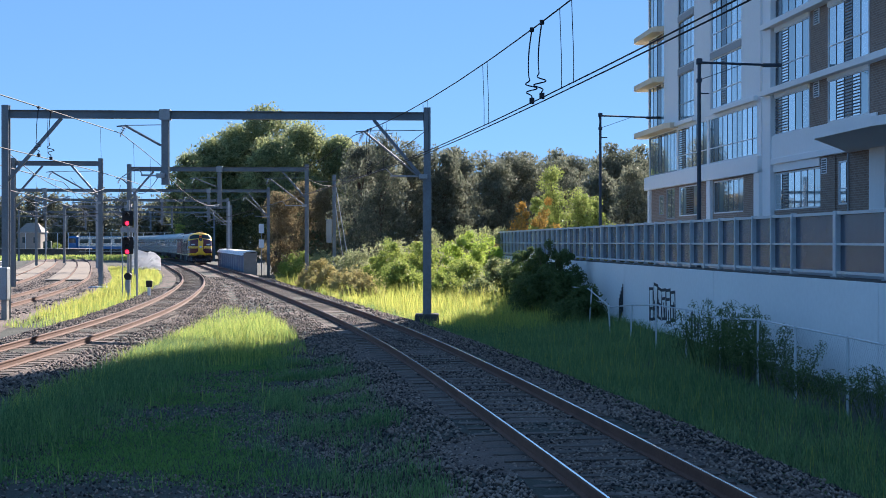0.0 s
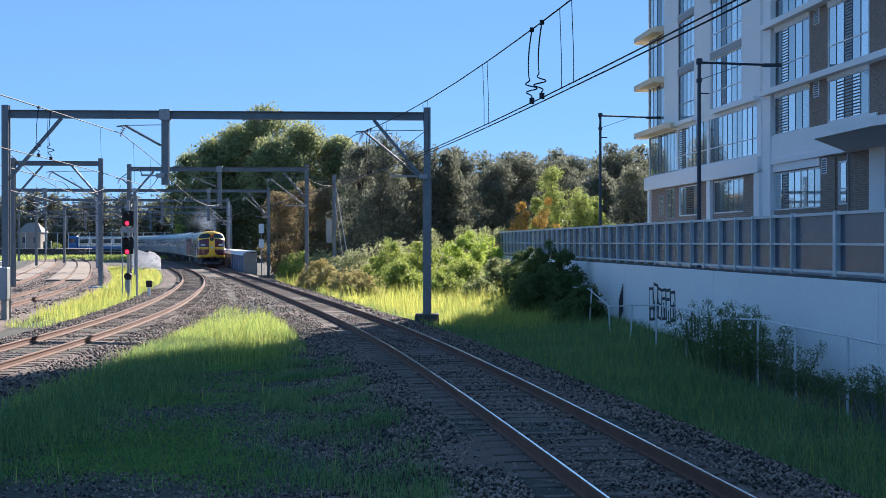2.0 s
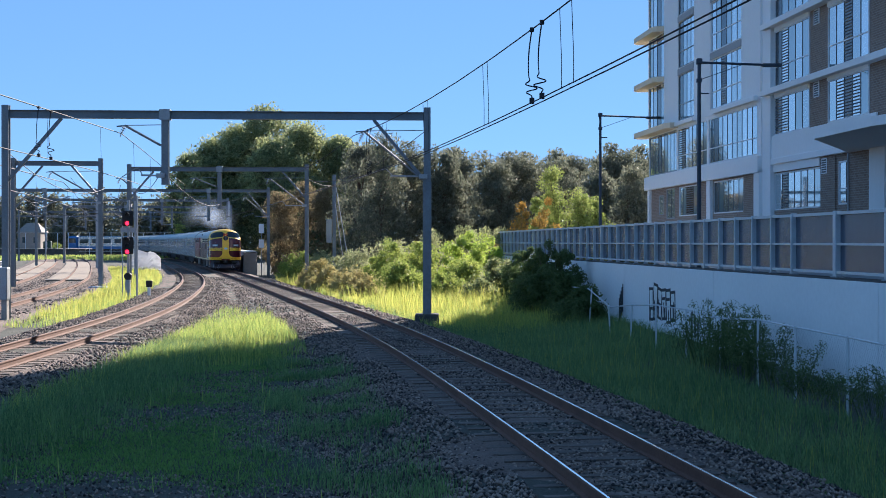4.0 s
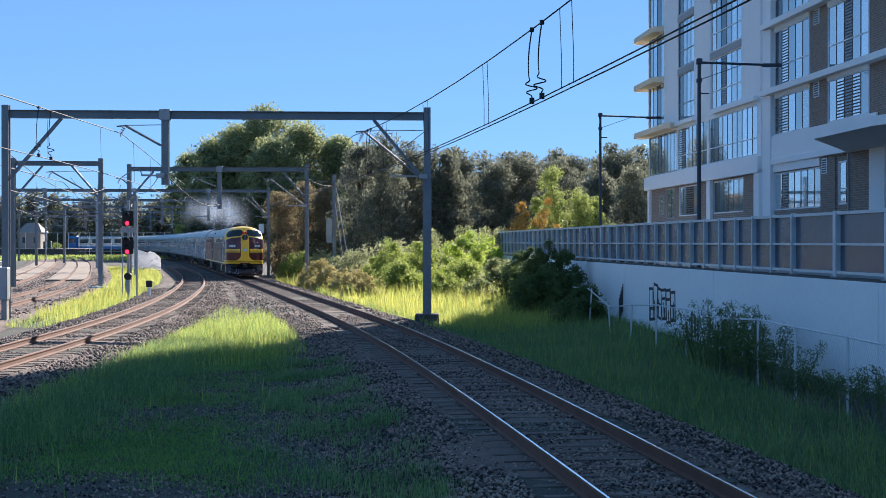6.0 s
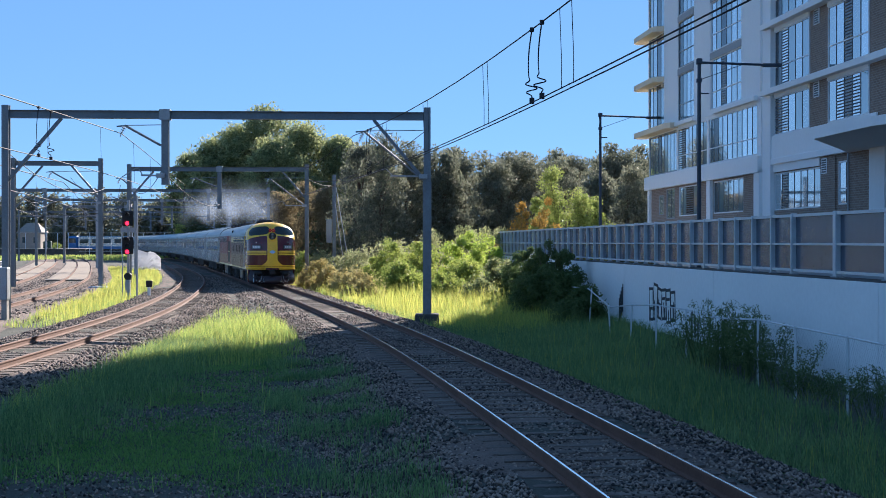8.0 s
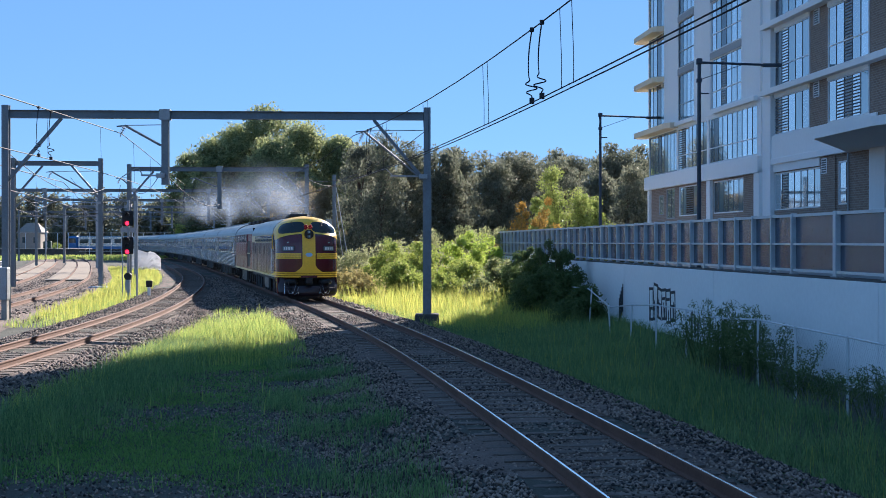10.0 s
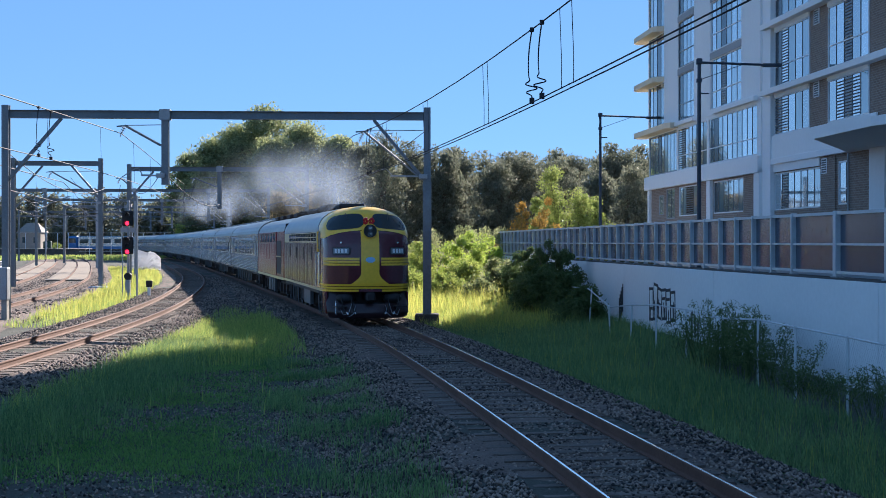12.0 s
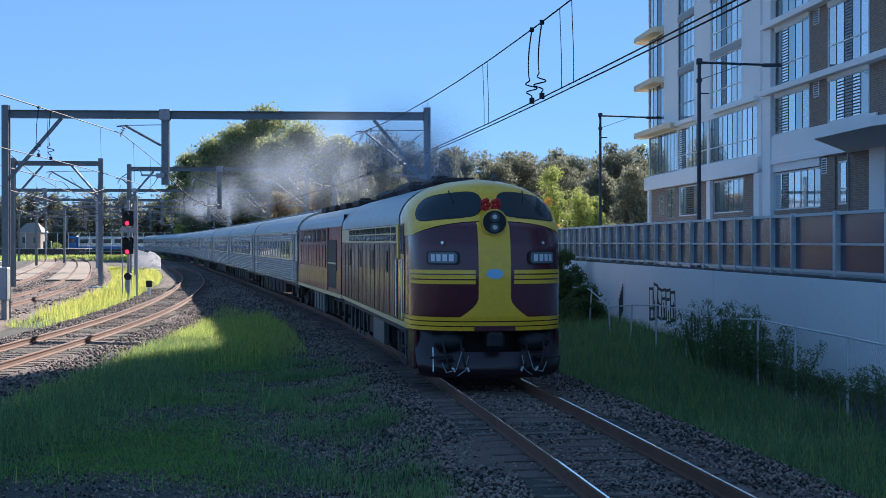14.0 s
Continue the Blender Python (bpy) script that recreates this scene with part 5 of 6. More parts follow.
def stones(name, label, pts, size, parent=None):
    """Angular crushed stones, each an uneven eight-faced lump."""
    n = len(pts)
    base = np.array([[1, 0, 0], [0, 1, 0], [-1, 0, 0], [0, -1, 0], [0, 0, .8], [0, 0, -.8]], float)
    tri = np.array([[0, 1, 4], [1, 2, 4], [2, 3, 4], [3, 0, 4], [1, 0, 5], [2, 1, 5], [3, 2, 5], [0, 3, 5]])
    v = base[None] * RNG.uniform(0.55, 1.2, (n, 6, 1)) * (size * RNG.uniform(.55, 1.25, n))[:, None, None]
    a = RNG.uniform(0, 6.28, n)
    ca, sa = np.cos(a)[:, None], np.sin(a)[:, None]
    x, y = v[..., 0] * ca - v[..., 1] * sa, v[..., 0] * sa + v[..., 1] * ca
    tilt = RNG.uniform(-.6, .6, n)[:, None]
    v = np.stack([x, y, v[..., 2] + x * tilt], -1) + pts[:, None, :]
    me = bpy.data.meshes.new(name)
    co = v.reshape(-1, 3)
    f = (tri[None] + 6 * np.arange(n)[:, None, None]).reshape(-1)
    me.vertices.add(len(co))
    me.vertices.foreach_set("co", co.astype(np.float32).ravel())
    me.loops.add(len(f))
    me.loops.foreach_set("vertex_index", f.astype(np.int32))
    me.polygons.add(len(f) // 3)
    me.polygons.foreach_set("loop_start", np.arange(0, len(f), 3, dtype=np.int32))
    me.update(calc_edges=True)
    me.materials.append(M["stone"])
    return tagged(new(name, me), label, "ballast", kind="stuff")


def build_stones():
    rnd = random.Random(3)

    def bed(line, n, y0, y1, left, right, power, fill=0.0):
        out = []
        while len(out) < n:
            y = y0 + (y1 - y0) * rnd.random() ** power
            d = rnd.uniform(-left, right)
            gap = min(abs(abs(d) - 0.7525), 1)
            if gap < 0.09:
                continue
            x = line.at_y(y) + d
            z = (-0.205 + fill + 0.035 * noise.noise((x * 1.3, y * 1.3, 2.0)) if abs(d) < 0.9 and fill else -0.212) if abs(d) < 1.3 else max(-0.22 - 0.18 * smooth_step(1.9, 3.0, abs(d)), ground_z(x, y)) + 0.01
            out.append((x, y, z + rnd.uniform(-.012, .012)))
        return np.array(out)
    stones("ballast_stones", "dark crushed stone lying along the main track", bed(MAIN, 50000, 10.5, 54, 3.5, 2.7, 1.6, 0.02), 0.036)
    out = []
    while len(out) < 15000:
        y = 10.5 + 22 * rnd.random() ** 1.5
        d = -3.2 - 6.0 * rnd.random() ** 1.6
        x = MAIN.at_y(y) + d
        if x > LOOP.at_y(y) + 3 and noise.noise((x * 0.35, y * 0.35, 4.0)) < 0.12:
            out.append((x, y, ground_z(x, y) + rnd.uniform(-.01, .012)))
    stones("path_gravel", "dark loose gravel strewn on the bare ground", np.array(out), 0.03)
    stones("ballast_stones", "sunlit crushed stone lying along the loop track", bed(LOOP, 24000, 26, 84, 2.6, 3.4, 1.2, 0.008), 0.05)
    stones("ballast_stones", "crushed stone lying between the farther tracks", bed(MAIN, 8000, 52, 110, 3.6, 2.2, 1.1), 0.06)
    stones("ballast_stones", "sunlit crushed stone along the side track", bed(FAR_A, 9000, 50, 130, 3.6, 3.2, 1.1), 0.075)
    stones("ballast_stones", "sunlit crushed stone along the farther side track", bed(FAR_B, 5000, 60, 130, 2.6, 2.2, 1.1), 0.075)


# ---- station side ----
def build_left_side():
    for line in (FAR_A, FAR_B):
        ballast_bed(line, "ballast_side", 45, 250, 2.4, 2.2, "sunlit pale crushed stone under the side track")
        build_track(line, 45, 300, "rail_worn", "side track with rusty rails", "railway_track", sleepers=False)
    for line, y0, y1 in ((FAR_A, 100, 190), (FAR_B, 100, 190)):
        d = thing("track_decking", "sun-bleached boards laid between the rails", "decking", kind="structure")
        for a, b in ((-0.66, 0.66), (-2.1, -0.84)):
            pts = line.points(y0, y1, 2.0, 0.5 * (a + b), -0.06)
            part("boards", raw_mesh("boards", *sweep(pts, [(-(b - a) / 2, -0.08), ((b - a) / 2, -0.08), ((b - a) / 2, 0), (-(b - a) / 2, 0)]), M["timber"]), None, d)
    p = thing("station_platform", "distant low station platform with dark edge", "platform", pose(-86, 286, 0, 0, 0, 6), kind="structure")
    part("platform_wall", box(-14, 12, -0.4, 0, -0.5, 1.2), M["dark_concrete"], p)
    part("platform_top", box(-14, 12, -0.6, 9, 1.2, 1.32), M["concrete"], p)
    h = thing("station_building", "small distant pale station building with pitched roof", "building", pose(-87.0, 291, 1.3))
    part("wall", box(-2.4, 2.4, 0, 5, 0, 3.4), M["cream_wall"], h)
    roof = bmesh.new()
    vs = [roof.verts.new(c) for c in ((-2.7, -.3, 3.4), (2.7, -.3, 3.4), (2.7, 5.3, 3.4), (-2.7, 5.3, 3.4), (-1.2, 2.5, 5.4), (1.2, 2.5, 5.4))]
    for f in ((0, 1, 5, 4), (1, 2, 5), (2, 3, 4, 5), (3, 0, 4), (0, 3, 2, 1)):
        roof.faces.new([vs[i] for i in f])
    part("roof", roof, M["cream_wall"], h)
    for x in (-1.4, 0.9):
        part("window", box(x, x + 0.7, -0.04, 0.0, 1.2, 2.4), M["cab_glass"], h)
    bin_ = thing("bin_enclosure", "dark green bin enclosure on the platform", "bin", pose(-82.4, 288, 1.32))
    part("body", box(-0.8, 0.8, 0, 1, 0, 1.5, bevel=0.1), M["leafy_dark"], bin_)
    rnd = random.Random(9)
    bush(rnd, -80.2, 288, 1.3, 0.9, "leaf_bright", "clipped green bush on the platform", per=60, size=0.25, n=10, z=1.3, group="platform plants")
    # the waiting suburban train
    t = thing("suburban_train", "parked blue and silver electric train at the station", "train", pose(-71, 303, 0, 0, 0, 0))
    part("body", box(-9.0, 20, 0, 2.9, 0.9, 4.0, bevel=0.2), M["stainless"], t)
    part("cab", box(-11.2, -9.0, 0, 2.9, 0.9, 4.0, bevel=0.35), M["blue_train"], t, "blue rounded cab")
    part("cab_window", box(-10.9, -9.4, -0.03, 0.0, 2.5, 3.5), M["cab_glass"], t)
    for i in range(11):
        part("window", box(-8.4 + i * 2.5, -6.6 + i * 2.5, -0.03, 0.0, 2.4, 3.3), M["cab_glass"], t)
    part("blue_band", box(-9.0, 20, -0.02, 0.0, 1.2, 1.7), M["blue_train"], t)
    part("bogie", box(-9, 18, 0.4, 2.5, 0.0, 0.9), M["black"], t)
    f = thing("platform_railing", "white railing and light posts along the platform", "railing")
    for i in range(17):
        x = -88 + i * 2.2
        part("post", rod((x, 284.5, 1.2 if x < -74 else -0.5), (x, 284.5, 4.6), 0.07, seg=5), M["white_plate"], f)
        if i < 16:
            part("rail", beam((x, 284.5, 4.55), (x + 2.2, 284.5, 4.55), 0.07, 0.07), M["white_plate"], f)
            if x > -76:
                part("panel_rail", beam((x, 284.5, 1.9), (x + 2.2, 284.5, 1.9), 0.08, 0.08), M["white_plate"], f)
                part("panel_rail", beam((x, 284.5, 0.8), (x + 2.2, 284.5, 0.8), 0.08, 0.08), M["white_plate"], f)
    r = thing("handrail", "pale tubular handrail beside the side tracks", "railing")
    for k in range(5):
        y = 112 + k * 7
        x = FAR_B.at_y(y) - 3.0
        part("post", rod((x, y, -0.4), (x, y, 0.9), 0.05, seg=5), M["white_plate"], r)
        if k < 4:
            x2 = FAR_B.at_y(y + 7) - 3.0
            for z in (0.9, 0.4):
                part("rail", rod((x, y, z), (x2, y + 7, z), 0.04, seg=5), M["white_plate"], r)
    # the sheeted stack and the long low hut
    s = thing("sheeted_stack", "stack covered with a draped white sheet beside the track", "tarpaulin", pose(-29.75, 139, -0.5, 0, 0, 13))
    b = bmesh.new()
    nx, nz = 9, 7
    rnd = random.Random(2)
    ring = []
    for j in range(nz + 1):
        row = []
        for i in range(4 * nx):
            k, q = divmod(i, nx)
            u = q / nx
            corner = [(-1.45, 0), (1.35, 0), (1.25, 5), (-1.45, 5)]
            (ax, ay), (bx, by) = corner[k], corner[(k + 1) % 4]
            x, y = ax + (bx - ax) * u, ay + (by - ay) * u
            zt = 2.55 - 0.42 * (x + 1.45) ** 1.1 * 0.55
            f = j / nz
            sh = 1.0 if j < nz else 0.86
            row.append(b.verts.new((x * (1 + 0.06 * (1 - f)) * sh + 0.05 * rnd.uniform(-1, 1), (y - 2.5) * sh + 2.5 + 0.08 * rnd.uniform(-1, 1), 0.55 * (0.6 if k == 0 and q > 5 else 0.2) + (zt - 0.2) * f)))
        ring.append(row)
    for j in range(nz):
        for i in range(4 * nx):
            b.faces.new((ring[j][i], ring[j][(i + 1) % (4 * nx)], ring[j + 1][(i + 1) % (4 * nx)], ring[j + 1][i]))
    b.faces.new(ring[nz])
    part("sheet", b, M["tarp"], s)
    part("stack", box(-1.2, 1.15, 0.3, 4.7, 0, 0.45), M["grime"], s)
    hut = thing("trackside_hut", "long low dark trackside hoarding under a white sheet roof", "hut")
    pts = [(MAIN.at_y(y) + 1.95 + 0.014 * (y - 130), y, 0.0) for y in np.arange(130, 182, 4.0)]
    for (x, y, z), (x2, y2, _) in zip(pts[:-1], pts[1:]):
        part("panel", beam((x, y + .06, 0.55), (x2, y2 - .06, 0.55), 0.10, 2.0), M["blue_paint"], hut)
        part("post", box(x - .09, x + .09, y - .05, y + .05, -0.5, 1.6), M["steel"], hut)
    roofpts = [(x + 0.55, y, 1.62) for x, y, z in pts]
    part("sheet_roof", raw_mesh("sheet_roof", *sweep(roofpts, [(-0.75, -0.25), (-0.45, 0.12), (0.5, 0.2), (0.7, -0.05), (0.5, 0.12), (-0.42, 0.05)]), M["white_plate"]), None, hut, "white sheet roof")
    x, y, _ = pts[0]
    part("end_wall", box(x - 0.05, x + 1.15, y - 0.15, y - 0.03, -0.5, 1.62), M["cream_wall"], hut, "pale boarded end wall")
    part("back_wall", raw_mesh("back_wall", *sweep([(a + 1.15, c, 0.5) for a, c, _ in pts], [(-.05, -1), (.05, -1), (.05, 1), (-.05, 1)]), M["grime"]), None, hut)
    cover = thing("cable_cover", "pale concrete cable pit lid beside the loop track", "cover", pose(-18.2, 62, -0.42))
    part("lid", box(-1.5, 1.3, -0.3, 0.3, 0, 0.12, bevel=0.02), M["concrete"], cover)
    cab = thing("equipment_cabinet", "pale grey lineside cabinet on the steel portal post", "cabinet", pose(-15.95, 50.9, -0.4))
    part("body", box(-0.3, -0.02, -0.2, 0.2, 0.9, 2.1, bevel=0.03), M["steel"], cab)
    part("plinth", box(-0.25, -0.05, -0.15, 0.15, 0, 0.9), M["concrete"], cab)


# ---- train ----
NOSE = [(0.0, 236.0), (0.5, 229.9), (1.0, 223.9), (1.5, 218.1), (2.0, 212.5), (2.5, 207.0), (3.0, 201.4), (5.5, 172.4), (6.0, 166.7),
        (6.5, 161.0), (7.0, 155.3), (7.5, 149.7), (8.0, 144.3), (10.5, 120.7), (11.0, 115.9), (11.5, 111.1), (12.0, 106.4),
        (12.5, 101.6), (13.0, 96.5), (13.5, 91.3), (14.0, 86.0)]
VEHICLES = []     # (thing, distance from the train's nose to the vehicle's middle, distance between its bogies)
LOCO_LEN = 15.8


def loco_half_width(z):
    if z < 2.95:
        return 1.44
    u = (z - 2.95) / (3.86 - 2.95)
    return 1.44 * (1 - u ** 2.3) ** 0.5 if u < 1 else 0.0


def loco_front(z):
    """How far behind the nose tip the front lies on the centre line at height z."""
    pts = [(0.9, 0.10), (1.25, 0.03), (2.0, 0.0), (2.6, 0.06), (2.92, 0.16), (3.08, 0.42), (3.55, 0.72), (3.72, 0.95), (3.82, 1.4), (3.86, 1.9)]
    return float(np.interp(z, [p[0] for p in pts], [p[1] for p in pts]))


def loco_point(u, z, off=0.0):
    """u in -1..1 runs round the plan: side, nose, side; the nose is |u| < 0.5."""
    w = loco_half_width(z)
    f = loco_front(z)
    depth = 1.2
    y0 = -LOCO_LEN / 2 + f
    if abs(u) <= 0.5:
        a = (0.5 - abs(u)) / 0.5 * math.pi / 2          # 0 at the side, 90 degrees in front
        n = 2.0 / 2.45
        x = w * math.cos(a) ** n
        y = y0 + depth * (1 - math.sin(a) ** n)
    else:
        x = w
        y = y0 + depth + (LOCO_LEN / 2 - y0 - depth) * (abs(u) - 0.5) / 0.5
    x = math.copysign(x, u)
    if off:
        e = 1e-3
        p, q, r = loco_point(u, z), loco_point(u + e, z), loco_point(u, min(z + e, 3.858))
        nrm = (q - p).cross(r - p)
        if nrm.length > 0:
            nrm.normalize()
            if nrm.dot(Vector((x, -1 if abs(u) < .5 else 0, 0.4))) < 0:
                nrm = -nrm
            return p + nrm * off
    return Vector((x, y, z))


def loco_patch(u0, u1, z0, z1, nu, nz, off, edge=None):
    """A piece of the locomotive's skin; edge(z) may narrow it to -edge..edge of u."""
    bm = bmesh.new()
    rows = []
    for j in range(nz + 1):
        z = z0 + (z1 - z0) * j / nz
        a, b = (u0, u1) if edge is None else edge(z)
        rows.append([bm.verts.new(loco_point(a + (b - a) * i / nu, z, off)) for i in range(nu + 1)])
    for j in range(nz):
        for i in range(nu):
            bm.faces.new((rows[j][i], rows[j][i + 1], rows[j + 1][i + 1], rows[j + 1][i]))
    return bm


def loco_shape(u0, u1, nu, nz, off, low, high):
    """A piece of the skin between two curves of height over u."""
    bm = bmesh.new()
    cols = []
    for i in range(nu + 1):
        u = u0 + (u1 - u0) * i / nu
        a, b = low(u), high(u)
        cols.append([bm.verts.new(loco_point(u, a + (b - a) * j / nz, off)) for j in range(nz + 1)])
    for i in range(nu):
        for j in range(nz):
            bm.faces.new((cols[i][j], cols[i + 1][j], cols[i + 1][j + 1], cols[i][j + 1]))
    return bm


def bogie(parent, y, axles, wheel_r=0.5, gap=1.55):
    b = bmesh.new()
    half = gap * (axles - 1) / 2 + 0.6
    for sx in (-1, 1):
        box(sx * 1.0 - 0.07, sx * 1.0 + 0.07, y - half, y + half, 0.45, 0.8, b)
        for k in range(axles):
            yy = y - gap * (axles - 1) / 2 + gap * k
            box(sx * 1.07 - 0.1, sx * 1.07 + 0.1, yy - 0.16, yy + 0.16, 0.3, 0.72, b)
    box(-0.95, 0.95, y - 0.25, y + 0.25, 0.5, 0.95, b)
    frame_ = part("bogie", b, M["grime"], parent, "grimy bogie frame")
    for k in range(axles):
        yy = y - gap * (axles - 1) / 2 + gap * k
        w = bmesh.new()
        for sx in (-1, 1):
            rod((sx * 0.70, yy, wheel_r), (sx * 0.82, yy, wheel_r), wheel_r, w, 20)
        rod((-0.8, yy, wheel_r), (0.8, yy, wheel_r), 0.08, w, 8)
        part("wheelset", w, M["black"], frame_)


def build_loco():
    L = LOCO_LEN
    loco = thing("locomotive", "maroon and yellow streamlined diesel locomotive with a round nose", "locomotive")
    body = part("body", loco_patch(-1, 1, 0.98, 3.858, 72, 40, 0.0), M["maroon"], loco, smooth=True)
    part("rear_wall", box(-1.40, 1.40, L / 2 - 0.06, L / 2 - 0.01, 0.98, 3.45), M["black"], loco)
    part("floor_frame", box(-1.38, 1.38, -L / 2 + 1.2, L / 2, 0.86, 0.98), M["black"], loco)
    sh = 0.5 + 0.75 / (L - 1.2) * 0.5
    # yellow cab cap, nose flash and bands
    part("cab_cap", loco_shape(-sh, sh, 56, 18, 0.011, lambda u: 3.02 - 0.26 * min(1, abs(u) / 0.42) ** 1.6, lambda u: 3.857), M["yellow"], loco, "yellow cab front and roof edge", smooth=True)

    def flash(z):
        w = 0.047 + (0.085 * ((1.62 - z) / 0.4) ** 2 if z < 1.62 else 0.0)
        return -w, w
    part("nose_flash", loco_patch(0, 0, 1.22, 3.0, 14, 24, 0.008, flash), M["yellow"], loco, "yellow band down the nose", smooth=True)
    for k, (z0, z1) in enumerate(((1.00, 1.07), (1.09, 1.16), (1.18, 1.25))):
        part("front_stripe", loco_patch(-0.52, 0.52, z0, z1, 40, 1, 0.012), M["yellow"], loco, smooth=True)
    for z0, z1 in ((1.86, 1.93), (1.955, 2.025), (2.05, 2.12)):
        for sg in (-1, 1):
            part("front_stripe", loco_patch(sg * 0.058, sg * 0.46, z0, z1, 14, 1, 0.012), M["yellow"], loco, smooth=True)
    for sg in (-1, 1):
        def mid(u, sg=sg):
            return 3.345 - 0.10 * (abs(u) / 0.38) ** 1.6

        def tall(u, k):
            q = (abs(u) - 0.195) / 0.177
            return k * (1 - min(1, abs(q)) ** 5) ** 0.35
        for k, mat, name, lab in ((0.27, "black", "windscreen_rim", "black rubber window rim"), (0.245, "cab_glass", "windscreen", "dark curved windscreen")):
            e = 0.003 if k < 0.26 else 0.0
            part(name, loco_shape(sg * (0.0185 + e), sg * (0.371 - e), 26, 8, 0.014 + e, lambda u, k=k: mid(u) - tall(u, k), lambda u, k=k: mid(u) + tall(u, k) * (0.95 - 0.3 * abs(u))), M[mat], loco, lab, smooth=True)
        wp = loco_point(sg * 0.2, 3.58, 0.03)
        part("wiper", rod(wp, loco_point(sg * 0.14, 3.36, 0.04), 0.012, seg=5), M["black"], loco)
        def plate(z, sg, half, a=0.205):
            q = max(0.0, 1 - (abs(z - 2.34) / half) ** 4) ** 0.5
            n = (0.085 if half > 0.11 else 0.075) * (0.8 + 0.2 * q)
            return sg * (a - n), sg * (a + n)
        nb = loco_patch(0, 0, 2.22, 2.46, 8, 8, 0.03, lambda z, sg=sg: plate(z, sg, 0.122))
        box_ = part("number_box", nb, M["black"], loco, "dark rimmed number box", smooth=True)
        part("number_glass", loco_patch(0, 0, 2.24, 2.44, 8, 8, 0.036, lambda z, sg=sg: plate(z, sg, 0.102)), M["plate_grey"], box_, smooth=True)
        for k in range(4):
            a = 0.146 + k * 0.031
            part("number_bar", loco_patch(0, 0, 2.275, 2.405, 1, 1, 0.042, lambda z, sg=sg, a=a: (sg * a, sg * (a + 0.022))), M["white_plate"], box_)
        c = loco_point(sg * 0.2, 2.62, 0.0)
        part("marker_lamp", rod(c, c + Vector((sg * 0.02, -0.06, 0.0)), 0.03, seg=12), M["chrome"], loco)
        # side sill line, cab door, handrails, grilles
        part("sill_stripe", box(sg * 1.445 - .006, sg * 1.445 + .006, -L / 2 + 1.2, L / 2, 0.98, 1.07), M["cream"], loco)
        part("side_panel", box(sg * 1.448 - .006, sg * 1.448 + .006, -L / 2 + 2.9, L / 2 - 0.05, 1.09, 2.6), M["maroon_dull"], loco, "dull streaked maroon side panels")
        for k in range(13):
            y = -L / 2 + 3.2 + k * 0.95
            part("panel_rib", box(sg * 1.458 - .006, sg * 1.458 + .006, y - 0.015, y + 0.015, 1.1, 2.58), M["maroon_dull"], loco)
            if k % 3 == 1:
                part("side_vent", box(sg * 1.458 - .01, sg * 1.458 + .01, y + 0.25, y + 0.55, 2.0, 2.45), M["black"], loco)
        gr = part("upper_grille", box(sg * 1.444 - .008, sg * 1.444 + .008, -L / 2 + 2.9, L / 2 - 0.05, 2.62, 2.98), M["cream"], loco, "cream upper side band")
        for k in range(11):
            y = -L / 2 + 3.1 + k * 0.95
            part("grille_opening", box(sg * 1.456 - .006, sg * 1.456 + .006, y, y + 0.78, 2.66, 2.95), M["cab_glass"], gr)
        part("grille_bar", box(sg * 1.466 - .006, sg * 1.466 + .006, -L / 2 + 3.0, L / 2 - 1.6, 2.79, 2.82), M["cream"], gr)
        door = part("cab_door", box(sg * 1.449 - .006, sg * 1.449 + .006, -L / 2 + 1.75, -L / 2 + 2.45, 1.1, 3.0), M["maroon"], loco)
        part("door_window", box(sg * 1.458 - .006, sg * 1.458 + .006, -L / 2 + 1.85, -L / 2 + 2.35, 2.4, 2.95), M["cab_glass"], door)
        part("door_pillar", box(sg * 1.46 - .02, sg * 1.46 + .02, -L / 2 + 2.46, -L / 2 + 2.7, 2.3, 3.0), M["yellow"], door)
        for yy in (1.68, 2.55):
            part("handrail", rod((sg * 1.51, -L / 2 + yy, 1.15), (sg * 1.51, -L / 2 + yy, 2.3), 0.02, seg=6), M["chrome"], loco)
        for zz in (0.25, 0.55, 0.85):
            part("step", box(sg * 1.3 - .12, sg * 1.3 + .12, -L / 2 + 1.75, -L / 2 + 2.45, zz, zz + 0.04), M["grime"], loco)
        for yy in (1.76, 2.42):
            part("step_rail", rod((sg * 1.42, -L / 2 + yy, 0.2), (sg * 1.42, -L / 2 + yy, 1.1), 0.016, seg=6), M["pole_dark"], loco)
        # the skirt beside the pilot
        part("skirt", box(sg * 1.36 - .04, sg * 1.36 + .04, -L / 2 + 0.75, -L / 2 + 1.7, 0.25, 0.98, bevel=0.03), M["maroon"], loco)
    # silver roof and its equipment
    for sg in (-1, 1):
        part("roof_sheet", loco_patch(0, 0, 2.99, 3.858, 20, 12, 0.012, lambda z, sg=sg: (sg * (sh + .012), sg * 1.0)), M["roof_silver"], loco, "weathered silver roof", smooth=True)
    for y, n, w, h in ((-3.6, 1.8, 0.5, 0.16), (-0.6, 2.6, 0.62, 0.2), (2.6, 2.2, 0.62, 0.14), (5.6, 1.8, 0.5, 0.2)):
        part("roof_hatch", box(-w, w, y, y + n, 3.82, 3.86 + h, bevel=0.09), M["grime"], loco, "dark roof hatch")
    for y in (-1.4, 2.1):
        part("exhaust_stack", rod((0, y, 3.8), (0, y, 4.15), 0.2, seg=12), M["black"], loco)
    part("horn", rod((0.35, -L / 2 + 2.2, 3.84), (0.35, -L / 2 + 1.8, 3.93), 0.03, seg=8, r2=0.05), M["pole_dark"], loco)
